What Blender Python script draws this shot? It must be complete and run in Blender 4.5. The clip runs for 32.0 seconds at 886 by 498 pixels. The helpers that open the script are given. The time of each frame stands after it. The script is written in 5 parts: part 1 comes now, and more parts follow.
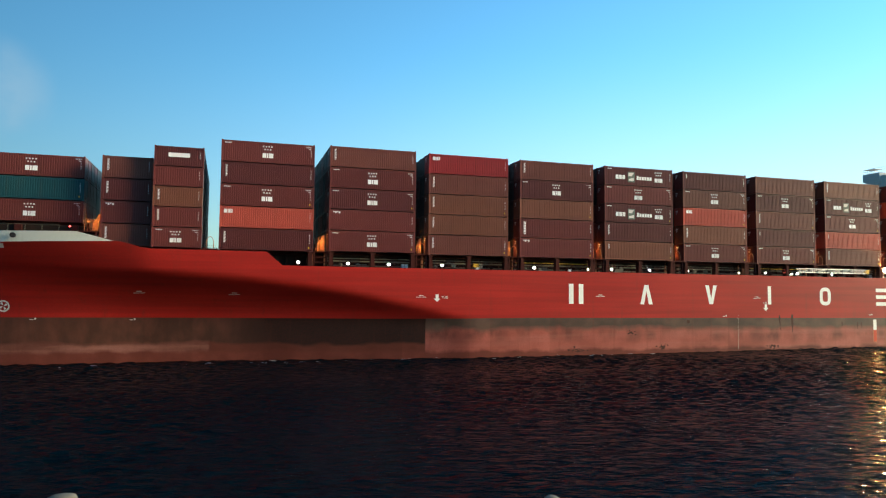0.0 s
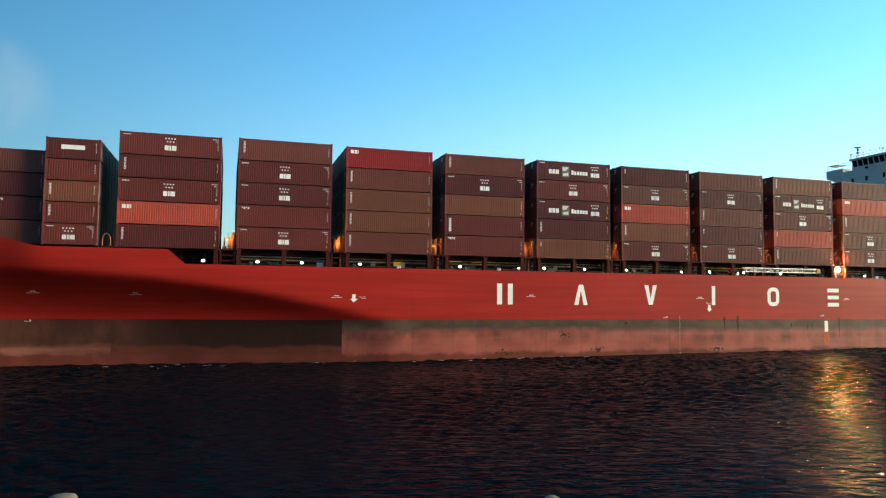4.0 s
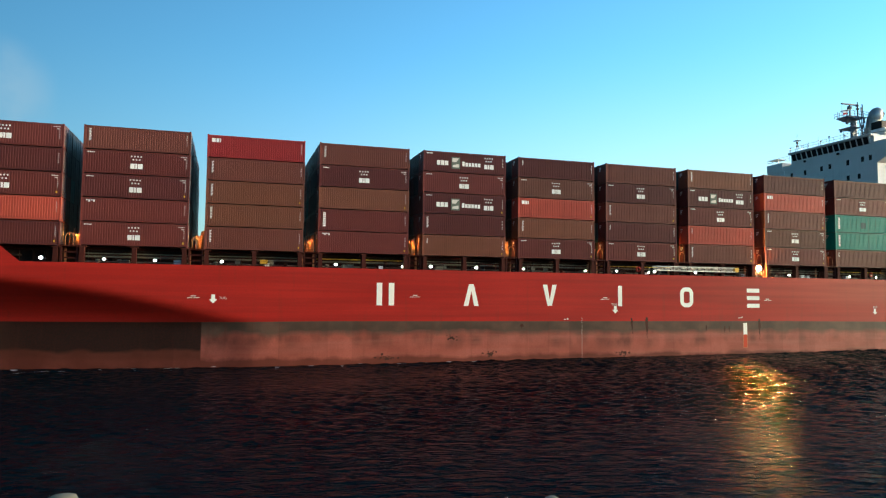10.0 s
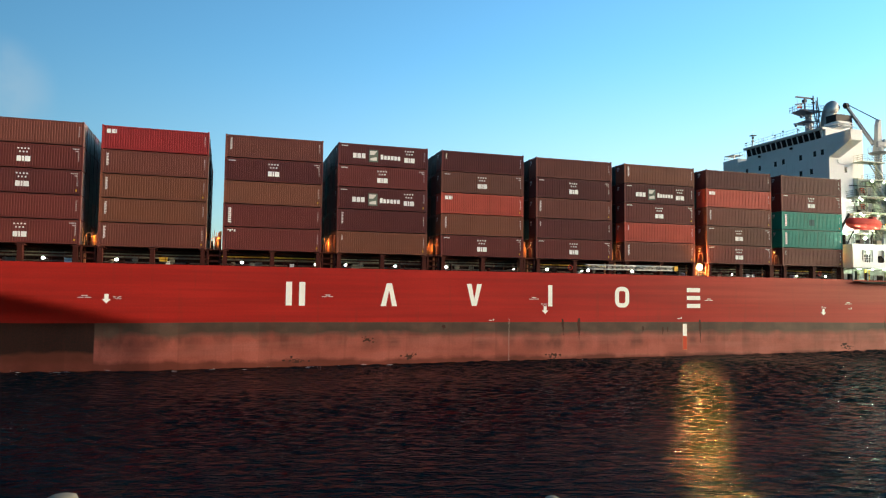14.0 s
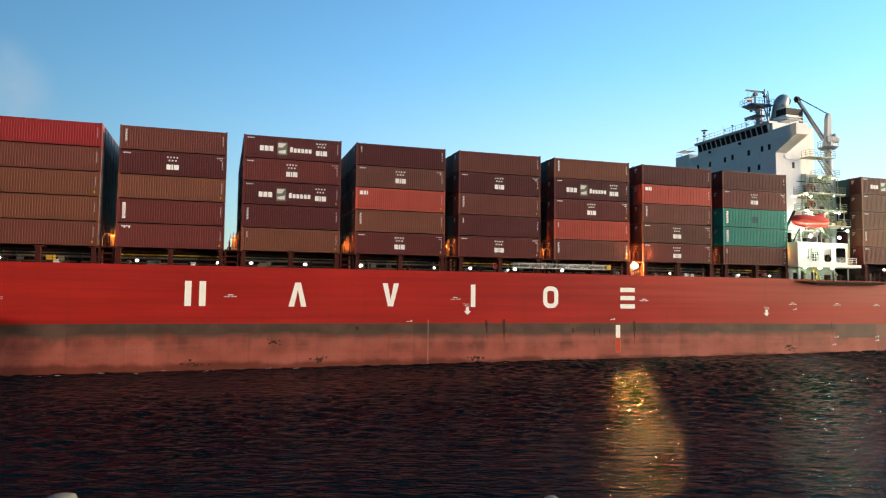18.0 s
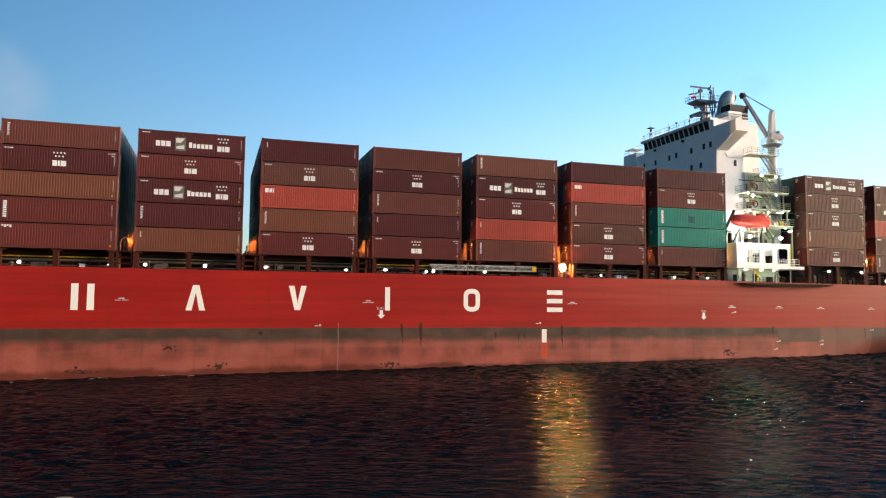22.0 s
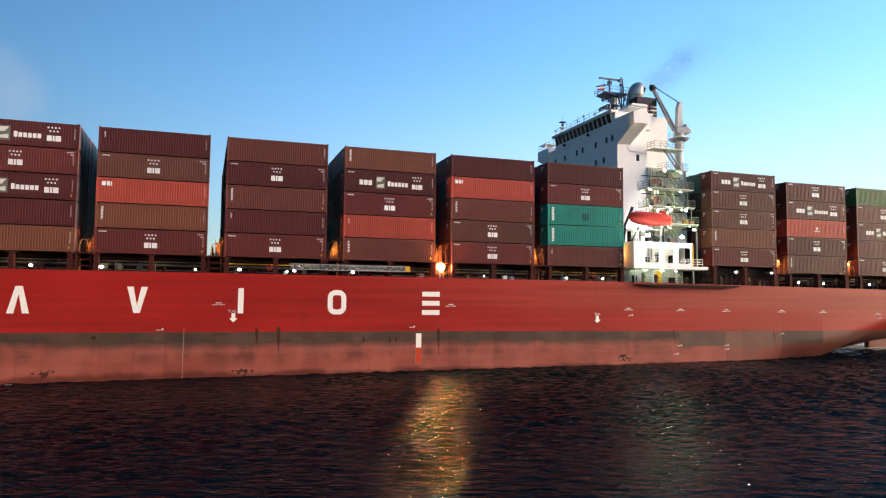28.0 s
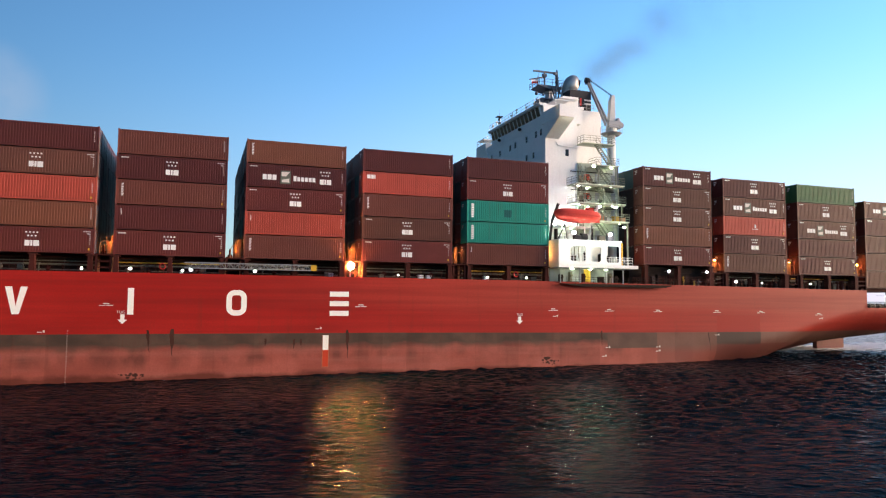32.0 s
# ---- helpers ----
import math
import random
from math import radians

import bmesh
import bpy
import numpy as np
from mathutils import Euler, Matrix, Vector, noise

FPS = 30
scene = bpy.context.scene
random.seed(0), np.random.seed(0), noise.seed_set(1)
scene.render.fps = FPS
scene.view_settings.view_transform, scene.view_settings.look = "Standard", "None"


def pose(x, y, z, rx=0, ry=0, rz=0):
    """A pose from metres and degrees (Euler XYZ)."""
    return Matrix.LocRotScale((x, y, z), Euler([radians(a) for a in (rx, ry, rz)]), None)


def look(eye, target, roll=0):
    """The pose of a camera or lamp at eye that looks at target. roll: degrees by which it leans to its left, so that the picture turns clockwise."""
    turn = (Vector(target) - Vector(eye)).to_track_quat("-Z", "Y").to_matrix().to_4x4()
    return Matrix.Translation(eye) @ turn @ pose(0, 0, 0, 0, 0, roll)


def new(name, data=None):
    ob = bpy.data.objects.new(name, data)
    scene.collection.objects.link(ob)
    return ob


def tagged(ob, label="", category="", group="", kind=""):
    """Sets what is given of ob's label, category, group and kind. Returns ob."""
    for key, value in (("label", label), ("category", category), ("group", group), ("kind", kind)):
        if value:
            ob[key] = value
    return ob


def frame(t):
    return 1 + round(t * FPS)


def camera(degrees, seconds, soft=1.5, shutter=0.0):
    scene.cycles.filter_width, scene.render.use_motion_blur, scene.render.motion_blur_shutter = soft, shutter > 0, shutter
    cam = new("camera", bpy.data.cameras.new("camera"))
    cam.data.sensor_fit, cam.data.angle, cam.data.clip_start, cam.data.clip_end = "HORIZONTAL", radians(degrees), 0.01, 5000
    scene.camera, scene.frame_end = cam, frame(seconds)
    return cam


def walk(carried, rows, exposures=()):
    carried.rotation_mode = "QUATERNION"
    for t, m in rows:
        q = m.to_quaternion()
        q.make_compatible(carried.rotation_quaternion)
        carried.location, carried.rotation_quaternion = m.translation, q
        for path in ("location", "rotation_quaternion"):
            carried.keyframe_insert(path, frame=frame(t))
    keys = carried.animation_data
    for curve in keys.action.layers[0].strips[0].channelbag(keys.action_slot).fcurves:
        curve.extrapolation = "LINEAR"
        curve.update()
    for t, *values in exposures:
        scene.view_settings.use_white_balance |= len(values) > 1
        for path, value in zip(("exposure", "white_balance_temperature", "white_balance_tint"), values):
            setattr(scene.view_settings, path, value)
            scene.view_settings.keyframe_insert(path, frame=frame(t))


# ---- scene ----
EYE = 9.142
cam = camera(64.17, 32.0, soft=1.2)
# The camera stands on the quay; it is only tilted and turned a little.  seconds, pitch up, lean, turn (degrees)
TILTS = [
    (0.0, 3.65, -0.04, -0.009), (4.0, 3.662, -0.06, 0.005), (9.0, 3.689, -0.089, 0.023), (17.5, 3.657, -0.136, 0.01), (18.5, 3.718, -0.1, -0.043), (19.5, 3.849, -0.082, -0.071),
    (21.0, 3.881, -0.076, -0.138), (22.0, 3.923, -0.063, -0.106), (23.0, 4.076, -0.03, -0.144), (24.0, 4.103, -0.028, -0.196), (25.5, 4.189, -0.059, -0.215),
    (27.5, 4.096, -0.069, -0.307), (29.0, 4.087, -0.064, -0.331), (30.0, 4.09, -0.06, -0.351), (31.0, 4.124, -0.049, -0.348), (32.0, 4.111, -0.026, -0.343),
]
# seconds, stops, kelvin, tint: the picture is greener at first and then settles
TONES = [(0.0, 0.82, 5900, 2), (9.0, 0.82, 5800, -1), (13.5, 0.84, 6150, 5), (18.0, 0.84, 6370, 12), (24.0, 0.82, 6270, 18), (32.0, 0.77, 6030, 22)]
walk(cam, [(t, pose(0, 0, EYE, 90 + p, r, y)) for t, p, r, y in TILTS], TONES)


def ship_pose(t):
    """Where the ship lies at t seconds: it steams ahead, to the left, and swings slowly."""
    u = t / 32.0
    th = 0.29698 - 0.0097 * u + 0.03971 * u ** 2
    x = -137.6636 - 90.4297 * u + 5.4534 * u ** 2 - 2.1741 * u ** 3 + 170 * math.cos(th)
    y = 58.522 - 38.1622 * u - 4.086 * u ** 2 - 0.0428 * u ** 3 + 170 * math.sin(th)
    return pose(x, y, 0, 0.0904, 0.5214, math.degrees(th))


# ---- light ----
world = bpy.data.worlds.new("world")
scene.world = world
world.use_nodes = True
wn, wl = world.node_tree.nodes, world.node_tree.links
SUN_AZ, SUN_EL = 90.0, 4.0          # degrees clockwise from the way the camera looks; above the horizon
sky = wn.new("ShaderNodeTexSky")
sky.sky_type, sky.sun_disc = "NISHITA", False
sky.sun_elevation, sky.sun_rotation = radians(SUN_EL), radians(SUN_AZ)
sky.air_density, sky.dust_density, sky.ozone_density = 1.0, 0.35, 2.2
wn["Background"].inputs["Strength"].default_value = 0.272
# one soft cloud, low over the sea
CLOUD = Vector((-0.640, 0.982, 0.285)).normalized()
tc, dot = wn.new("ShaderNodeTexCoord"), wn.new("ShaderNodeVectorMath")
near, puff, prod, mixc = wn.new("ShaderNodeMapRange"), wn.new("ShaderNodeTexNoise"), wn.new("ShaderNodeMath"), wn.new("ShaderNodeMix")
dot.operation, prod.operation, mixc.data_type = "DOT_PRODUCT", "MULTIPLY", "RGBA"
dot.inputs[1].default_value = CLOUD
wl.new(tc.outputs["Generated"], dot.inputs[0])
wl.new(tc.outputs["Generated"], puff.inputs["Vector"])
puff.inputs["Scale"].default_value, puff.inputs["Detail"].default_value = 14.0, 4.0
near.interpolation_type = "SMOOTHSTEP"
near.inputs[1].default_value, near.inputs[2].default_value, near.inputs[4].default_value = 0.9971, 0.99990, 1.0
wl.new(dot.outputs["Value"], near.inputs[0])
wl.new(near.outputs[0], prod.inputs[0])
wisp = wn.new("ShaderNodeMapRange")
wisp.interpolation_type = "SMOOTHSTEP"
wisp.inputs[1].default_value, wisp.inputs[2].default_value, wisp.inputs[4].default_value = 0.36, 0.72, 0.5
wl.new(puff.outputs["Fac"], wisp.inputs[0])
wl.new(wisp.outputs[0], prod.inputs[1])
wl.new(prod.outputs[0], mixc.inputs[0])
tint = wn.new("ShaderNodeMix")
tint.data_type, tint.blend_type = "RGBA", "MULTIPLY"
tint.inputs[0].default_value, tint.inputs[7].default_value = 1.0, (0.765, 1.065, 1.21, 1)
wl.new(sky.outputs["Color"], tint.inputs[6])
# the evening sky is brighter towards the low sun
side, fall, lit = wn.new("ShaderNodeVectorMath"), wn.new("ShaderNodeMapRange"), wn.new("ShaderNodeVectorMath")
side.operation, lit.operation = "DOT_PRODUCT", "SCALE"
side.inputs[1].default_value = (math.sin(radians(SUN_AZ)), math.cos(radians(SUN_AZ)), 0)
fall.inputs[1].default_value, fall.inputs[2].default_value, fall.inputs[3].default_value, fall.inputs[4].default_value = -1.02, 0.30, 0.20, 1.36
fall.interpolation_type = "SMOOTHSTEP"
wl.new(tc.outputs["Generated"], side.inputs[0])
wl.new(side.outputs["Value"], fall.inputs[0])
# pale haze above the horizon
hz, hmap, haze = wn.new("ShaderNodeSeparateXYZ"), wn.new("ShaderNodeMapRange"), wn.new("ShaderNodeMix")
haze.data_type, hmap.interpolation_type = "RGBA", "SMOOTHSTEP"
hmap.inputs[1].default_value, hmap.inputs[2].default_value, hmap.inputs[3].default_value, hmap.inputs[4].default_value = -0.02, 0.34, 0.9, 0.0
haze.inputs[7].default_value = (1.40, 1.37, 1.60, 1)
wl.new(tc.outputs["Generated"], hz.inputs[0])
wl.new(hz.outputs[2], hmap.inputs[0])
glow_side, hazy = wn.new("ShaderNodeMapRange"), wn.new("ShaderNodeMath")
hazy.operation, glow_side.interpolation_type = "MULTIPLY", "SMOOTHSTEP"
glow_side.inputs[1].default_value, glow_side.inputs[2].default_value, glow_side.inputs[3].default_value, glow_side.inputs[4].default_value = -0.45, 0.55, 0.42, 1.0
wl.new(side.outputs["Value"], glow_side.inputs[0])
wl.new(hmap.outputs[0], hazy.inputs[0])
wl.new(glow_side.outputs[0], hazy.inputs[1])
wl.new(hazy.outputs[0], haze.inputs[0])
wl.new(tint.outputs[2], haze.inputs[6])
wl.new(haze.outputs[2], lit.inputs[0])
wl.new(fall.outputs[0], lit.inputs["Scale"])
# and deeper overhead
zen, deep_sky = wn.new("ShaderNodeMapRange"), wn.new("ShaderNodeVectorMath")
deep_sky.operation, zen.interpolation_type = "SCALE", "SMOOTHSTEP"
zen.inputs[1].default_value, zen.inputs[2].default_value, zen.inputs[3].default_value, zen.inputs[4].default_value = 0.30, 0.95, 1.0, 0.5
wl.new(hz.outputs[2], zen.inputs[0])
wl.new(lit.outputs[0], deep_sky.inputs[0])
wl.new(zen.outputs[0], deep_sky.inputs["Scale"])
wl.new(deep_sky.outputs[0], mixc.inputs[6])
mixc.inputs[7].default_value = (0.82, 1.10, 1.32, 1)
wl.new(mixc.outputs[2], wn["Background"].inputs["Color"])

sun = new("sun", bpy.data.lights.new("sun", "SUN"))
sun.data.energy, sun.data.angle, sun.data.color = 8.6, radians(46), (1.0, 0.72, 0.43)
az, el = radians(SUN_AZ), radians(SUN_EL)
sun.matrix_world = look((0, 0, 60), (-math.sin(az) * math.cos(el), -math.cos(az) * math.cos(el), 60 - math.sin(el)))


# ---- materials ----
def nodes_of(name):
    m = bpy.data.materials.new(name)
    m.use_nodes = True
    return m, m.node_tree.nodes, m.node_tree.links, m.node_tree.nodes["Principled BSDF"]


def mixer(nt, lk, fac, a, b, mode="MIX"):
    """A colour mix node; a and b are colours or sockets, fac a number or socket."""
    n = nt.new("ShaderNodeMix")
    n.data_type, n.blend_type = "RGBA", mode
    for i, v in ((0, fac), (6, a), (7, b)):
        if hasattr(v, "links"):
            lk.new(v, n.inputs[i])
        else:
            n.inputs[i].default_value = v if i == 0 else (*v, 1)
    return n.outputs[2]


def noise_of(nt, lk, scale, stretch=(1, 1, 1), detail=4, lo=0.4, hi=0.65, space="Object"):
    t, mp, n, r = nt.new("ShaderNodeTexCoord"), nt.new("ShaderNodeMapping"), nt.new("ShaderNodeTexNoise"), nt.new("ShaderNodeMapRange")
    mp.inputs["Scale"].default_value = stretch
    n.inputs["Scale"].default_value, n.inputs["Detail"].default_value = scale, detail
    lk.new(t.outputs[space], mp.inputs["Vector"])
    lk.new(mp.outputs[0], n.inputs["Vector"])
    lk.new(n.outputs["Fac"], r.inputs[0])
    r.inputs[1].default_value, r.inputs[2].default_value = lo, hi
    return r.outputs[0], n.outputs["Fac"]


def bump_of(nt, lk, bsdf, height, strength, dist):
    b = nt.new("ShaderNodeBump")
    b.inputs["Strength"].default_value, b.inputs["Distance"].default_value = strength, dist
    lk.new(height, b.inputs["Height"])
    lk.new(b.outputs[0], bsdf.inputs["Normal"])


def paint(name, colour, rough=0.55, rust=0.35, metal=0.0, grime=0.5, vary=0.12, gloss=0.2):
    """Weathered paint: faded in patches, with rust streaks that run down and fine grime."""
    m, nt, lk, b = nodes_of(name)
    info = nt.new("ShaderNodeObjectInfo")
    dark = tuple(c * (1 - grime * 0.5) for c in colour)
    fade, raw = noise_of(nt, lk, 0.35, (1, 1, 1.6), 5, 0.35, 0.7)
    streak, _ = noise_of(nt, lk, 1.0, (2.6, 2.6, 0.22), 6, 0.56, 0.78)
    grain, g2 = noise_of(nt, lk, 9.0, (1, 1, 1), 5, 0.35, 0.7)
    c = mixer(nt, lk, fade, dark, colour)
    c = mixer(nt, lk, grain, tuple(k * 0.82 for k in colour), c)
    rf = nt.new("ShaderNodeMath")
    rf.operation = "MULTIPLY"
    rf.inputs[1].default_value = rust
    lk.new(streak, rf.inputs[0])
    c = mixer(nt, lk, rf.outputs[0], c, (0.10, 0.035, 0.015))
    hsv, mr = nt.new("ShaderNodeHueSaturation"), nt.new("ShaderNodeMapRange")
    lk.new(info.outputs["Random"], mr.inputs[0])
    mr.inputs[3].default_value, mr.inputs[4].default_value = 1 - vary, 1 + vary
    lk.new(mr.outputs[0], hsv.inputs["Value"])
    lk.new(c, hsv.inputs["Color"])
    lk.new(hsv.outputs[0], b.inputs["Base Color"])
    b.inputs["Roughness"].default_value, b.inputs["Metallic"].default_value = rough, metal
    b.inputs["Specular IOR Level"].default_value = gloss
    bump_of(nt, lk, b, g2, 0.15, 0.01)
    return m


def glow(name, colour, strength):
    m, nt, lk, b = nodes_of(name)
    b.inputs["Base Color"].default_value = (*colour, 1)
    b.inputs["Emission Color"].default_value = (*colour, 1)
    b.inputs["Emission Strength"].default_value = strength
    return m


def water_material():
    m, nt, lk, b = nodes_of("sea_water")
    b.inputs["Base Color"].default_value = (0.0004, 0.0052, 0.0088, 1)
    b.inputs["Roughness"].default_value, b.inputs["IOR"].default_value = 0.085, 1.057
    _, n1 = noise_of(nt, lk, 1.2, (0.45, 1.0, 1), 1.6)
    _, n2 = noise_of(nt, lk, 3.0, (0.42, 1.0, 1), 2.2)
    a1 = nt.new("ShaderNodeMath")
    a1.operation = "MULTIPLY_ADD"
    a1.inputs[1].default_value = 0.42
    lk.new(n2, a1.inputs[0])
    lk.new(n1, a1.inputs[2])
    bump_of(nt, lk, b, a1.outputs[0], 1.0, 0.42)
    return m


def hull_material():
    """Red topsides over a grey-green boot top and faded brown-red bottom paint; x runs aft, z up from the waterline."""
    m, nt, lk, b = nodes_of("hull_paint")
    t, sp = nt.new("ShaderNodeTexCoord"), nt.new("ShaderNodeSeparateXYZ")
    lk.new(t.outputs["Object"], sp.inputs[0])

    def step(src, at, width):
        r = nt.new("ShaderNodeMapRange")
        r.inputs[1].default_value, r.inputs[2].default_value = at - width / 2, at + width / 2
        lk.new(src, r.inputs[0])
        return r.outputs[0]

    def wobble(src, noise_out, amount):
        a = nt.new("ShaderNodeMath")
        a.operation = "MULTIPLY_ADD"
        a.inputs[1].default_value = amount
        lk.new(noise_out, a.inputs[0])
        lk.new(src, a.inputs[2])
        return a.outputs[0]

    big, bigraw = noise_of(nt, lk, 0.10, (0.5, 1, 1.5), 4, 0.38, 0.66)
    band, _ = noise_of(nt, lk, 0.9, (0.04, 0.04, 1.5), 5, 0.38, 0.68)
    fine, fineraw = noise_of(nt, lk, 5.0, (1, 1, 1), 5, 0.35, 0.7)
    streak, _ = noise_of(nt, lk, 1.0, (1.2, 1.2, 0.10), 6, 0.58, 0.80)
    wear, wearraw = noise_of(nt, lk, 0.5, (0.55, 0.55, 0.7), 6, 0.40, 0.64)
    brush, _ = noise_of(nt, lk, 1.0, (0.42, 0.42, 0.22), 7, 0.42, 0.66)
    ledge, _ = noise_of(nt, lk, 0.6, (0.09, 0.09, 1.3), 5, 0.46, 0.70)
    X, Z = sp.outputs[0], sp.outputs[2]
    red = mixer(nt, lk, big, (0.325, 0.014, 0.009), (0.405, 0.021, 0.014))
    red = mixer(nt, lk, step(X, 85, 80), red, mixer(nt, lk, big, (0.325, 0.029, 0.017), (0.365, 0.039, 0.023)))
    red = mixer(nt, lk, step(wobble(Z, bigraw, 3.0), 10.2, 1.6), red, mixer(nt, lk, step(X, 70, 60), red, (0.335, 0.054, 0.032)))
    red = mixer(nt, lk, band, red, mixer(nt, lk, 0.5, red, (0.17, 0.013, 0.010)))
    grey = mixer(nt, lk, wear, (0.054, 0.045, 0.033), (0.094, 0.063, 0.045))
    pink = mixer(nt, lk, wear, (0.265, 0.071, 0.050), (0.345, 0.100, 0.071))
    pink = mixer(nt, lk, brush, pink, mixer(nt, lk, step(wobble(Z, bigraw, 2.0), 3.2, 1.4), pink, (0.145, 0.048, 0.034)))
    pink = mixer(nt, lk, ledge, pink, mixer(nt, lk, 0.6, pink, (0.34, 0.125, 0.095)))
    low = mixer(nt, lk, step(wobble(Z, wearraw, 1.8), 4.85, 0.75), pink, grey)
    # forward of x -28 the shade under the bow flare is painted in
    flare_shade = mixer(nt, lk, step(X, -54, 14), mixer(nt, lk, big, (0.050, 0.026, 0.017), (0.085, 0.040, 0.025)), mixer(nt, lk, big, (0.017, 0.012, 0.009), (0.029, 0.016, 0.012)))
    scum = mixer(nt, lk, ledge, mixer(nt, lk, wear, (0.13, 0.048, 0.032), (0.20, 0.078, 0.054)), (0.30, 0.135, 0.100))
    scum = mixer(nt, lk, step(wobble(X, wearraw, 1.0), -57.2, 0.3), scum, mixer(nt, lk, wear, (0.095, 0.029, 0.018), (0.130, 0.040, 0.025)))
    flare_shade = mixer(nt, lk, brush, flare_shade, mixer(nt, lk, step(X, -54, 8), (0.115, 0.048, 0.030), (0.025, 0.015, 0.011)))
    fwd = mixer(nt, lk, step(wobble(wobble(Z, bigraw, 2.2), wearraw, 1.8), 3.9, 0.5), scum, flare_shade)
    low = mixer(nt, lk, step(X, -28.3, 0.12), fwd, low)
    # faded side abaft the house, with one stretch in newer, darker paint
    old = mixer(nt, lk, wear, (0.130, 0.064, 0.046), (0.160, 0.082, 0.061))
    old = mixer(nt, lk, step(wobble(Z, wearraw, 1.0), 3.4, 1.2), (0.205, 0.060, 0.044), old)
    patch = mixer(nt, lk, step(Z, 3.15, 0.12), low, mixer(nt, lk, wear, (0.080, 0.053, 0.040), (0.105, 0.066, 0.050)))
    low = mixer(nt, lk, step(X, 92.6, 0.1), low, patch)
    low = mixer(nt, lk, step(X, 100.9, 0.1), low, old)
    newer = mixer(nt, lk, step(wobble(Z, wearraw, 0.5), 3.75, 0.3), (0.120, 0.038, 0.029), (0.045, 0.034, 0.028))
    low = mixer(nt, lk, step(X, 111.5, 0.1), low, newer)
    low = mixer(nt, lk, step(X, 119.8, 0.1), low, mixer(nt, lk, step(Z, 3.6, 0.2), (0.115, 0.040, 0.030), old))
    fresh = mixer(nt, lk, step(X, 119.7, 0.1), (0.29, 0.016, 0.010), red)
    fresh = mixer(nt, lk, step(X, 111.6, 0.1), red, fresh)
    red = mixer(nt, lk, step(Z, 7.85, 0.1), fresh, red)
    wet = mixer(nt, lk, step(wobble(Z, wearraw, 1.5), 1.55, 0.5), mixer(nt, lk, wear, (0.115, 0.032, 0.021), (0.165, 0.046, 0.030)), low)
    plate, cell, tone, shade_of = nt.new("ShaderNodeMath"), nt.new("ShaderNodeTexWhiteNoise"), nt.new("ShaderNodeMapRange"), nt.new("ShaderNodeHueSaturation")
    plate.operation, cell.noise_dimensions = "SNAP", "1D"
    plate.inputs[1].default_value = 3.15
    lk.new(X, plate.inputs[0])
    lk.new(plate.outputs[0], cell.inputs["W"])
    lk.new(cell.outputs["Value"], tone.inputs[0])
    tone.inputs[3].default_value, tone.inputs[4].default_value = 0.90, 1.08
    lk.new(tone.outputs[0], shade_of.inputs["Value"])
    lk.new(wet, shade_of.inputs["Color"])
    wet = shade_of.outputs[0]
    # the paint line stands a little higher amidships
    fore, aft, lift = step(X, -24, 22), step(X, 80, 40), nt.new("ShaderNodeMath")
    lift.operation = "MULTIPLY_ADD"
    dip = nt.new("ShaderNodeMath")
    dip.operation = "SUBTRACT"
    lk.new(aft, dip.inputs[0])
    lk.new(fore, dip.inputs[1])
    lk.new(dip.outputs[0], lift.inputs[0])
    lift.inputs[1].default_value = 0.20
    lk.new(Z, lift.inputs[2])
    c = mixer(nt, lk, step(lift.outputs[0], 5.34, 0.06), wet, red)
    sm = nt.new("ShaderNodeMath")
    sm.operation = "MULTIPLY"
    sm.inputs[1].default_value = 0.35
    lk.new(streak, sm.inputs[0])
    c = mixer(nt, lk, sm.outputs[0], c, (0.10, 0.03, 0.018))
    c = mixer(nt, lk, 0.18, c, mixer(nt, lk, fine, (0.1, 0.02, 0.012), c))
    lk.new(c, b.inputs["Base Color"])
    b.inputs["Roughness"].default_value, b.inputs["Specular IOR Level"].default_value = 0.5, 0.12
    bump_of(nt, lk, b, bigraw, 0.25, 0.05)
    return m


M = {}
M["hull"] = hull_material()
M["water"] = water_material()
M["letter"] = paint("letter_white", (0.93, 0.92, 0.83), 0.6, 0.03, grime=0.06, vary=0.0)
M["mark"] = paint("mark_white", (0.68, 0.64, 0.58), 0.6, 0.1, grime=0.2)
M["stencil"] = paint("stencil_white", (0.90, 0.89, 0.86), 0.6, 0.08, grime=0.15)
M["white"] = paint("ship_white", (0.84, 0.85, 0.83), 0.5, 0.12, grime=0.15, vary=0.03)
# white steel tinted green and dimmed: the floodlights' cast is in the colour
M["stair_white"] = paint("stair_white", (0.60, 0.66, 0.52), 0.55, 0.3, grime=0.4)
M["gallery"] = paint("gallery_green_grey", (0.25, 0.28, 0.21), 0.6, 0.3, grime=0.4)
M["bulwark_white"] = paint("bulwark_white", (0.66, 0.66, 0.55), 0.55, 0.15, grime=0.2)
M["brown"] = paint("deck_brown", (0.060, 0.017, 0.013), 0.7, 0.4, gloss=0.06)
# near-black steel; on the after deck house it stands in for shade
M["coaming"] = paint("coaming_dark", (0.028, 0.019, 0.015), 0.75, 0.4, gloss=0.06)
M["pipe"] = paint("pipe_grey", (0.19, 0.175, 0.12), 0.5, 0.3)
M["steel"] = paint("galvanised_steel", (0.42, 0.42, 0.40), 0.4, 0.15, metal=0.6)
M["grey"] = paint("mast_grey", (0.36, 0.38, 0.40), 0.5, 0.15)
M["crane"] = paint("crane_grey", (0.62, 0.645, 0.62), 0.5, 0.2, grime=0.3)
M["mast_dark"] = paint("mast_dark", (0.15, 0.16, 0.18), 0.55, 0.2)
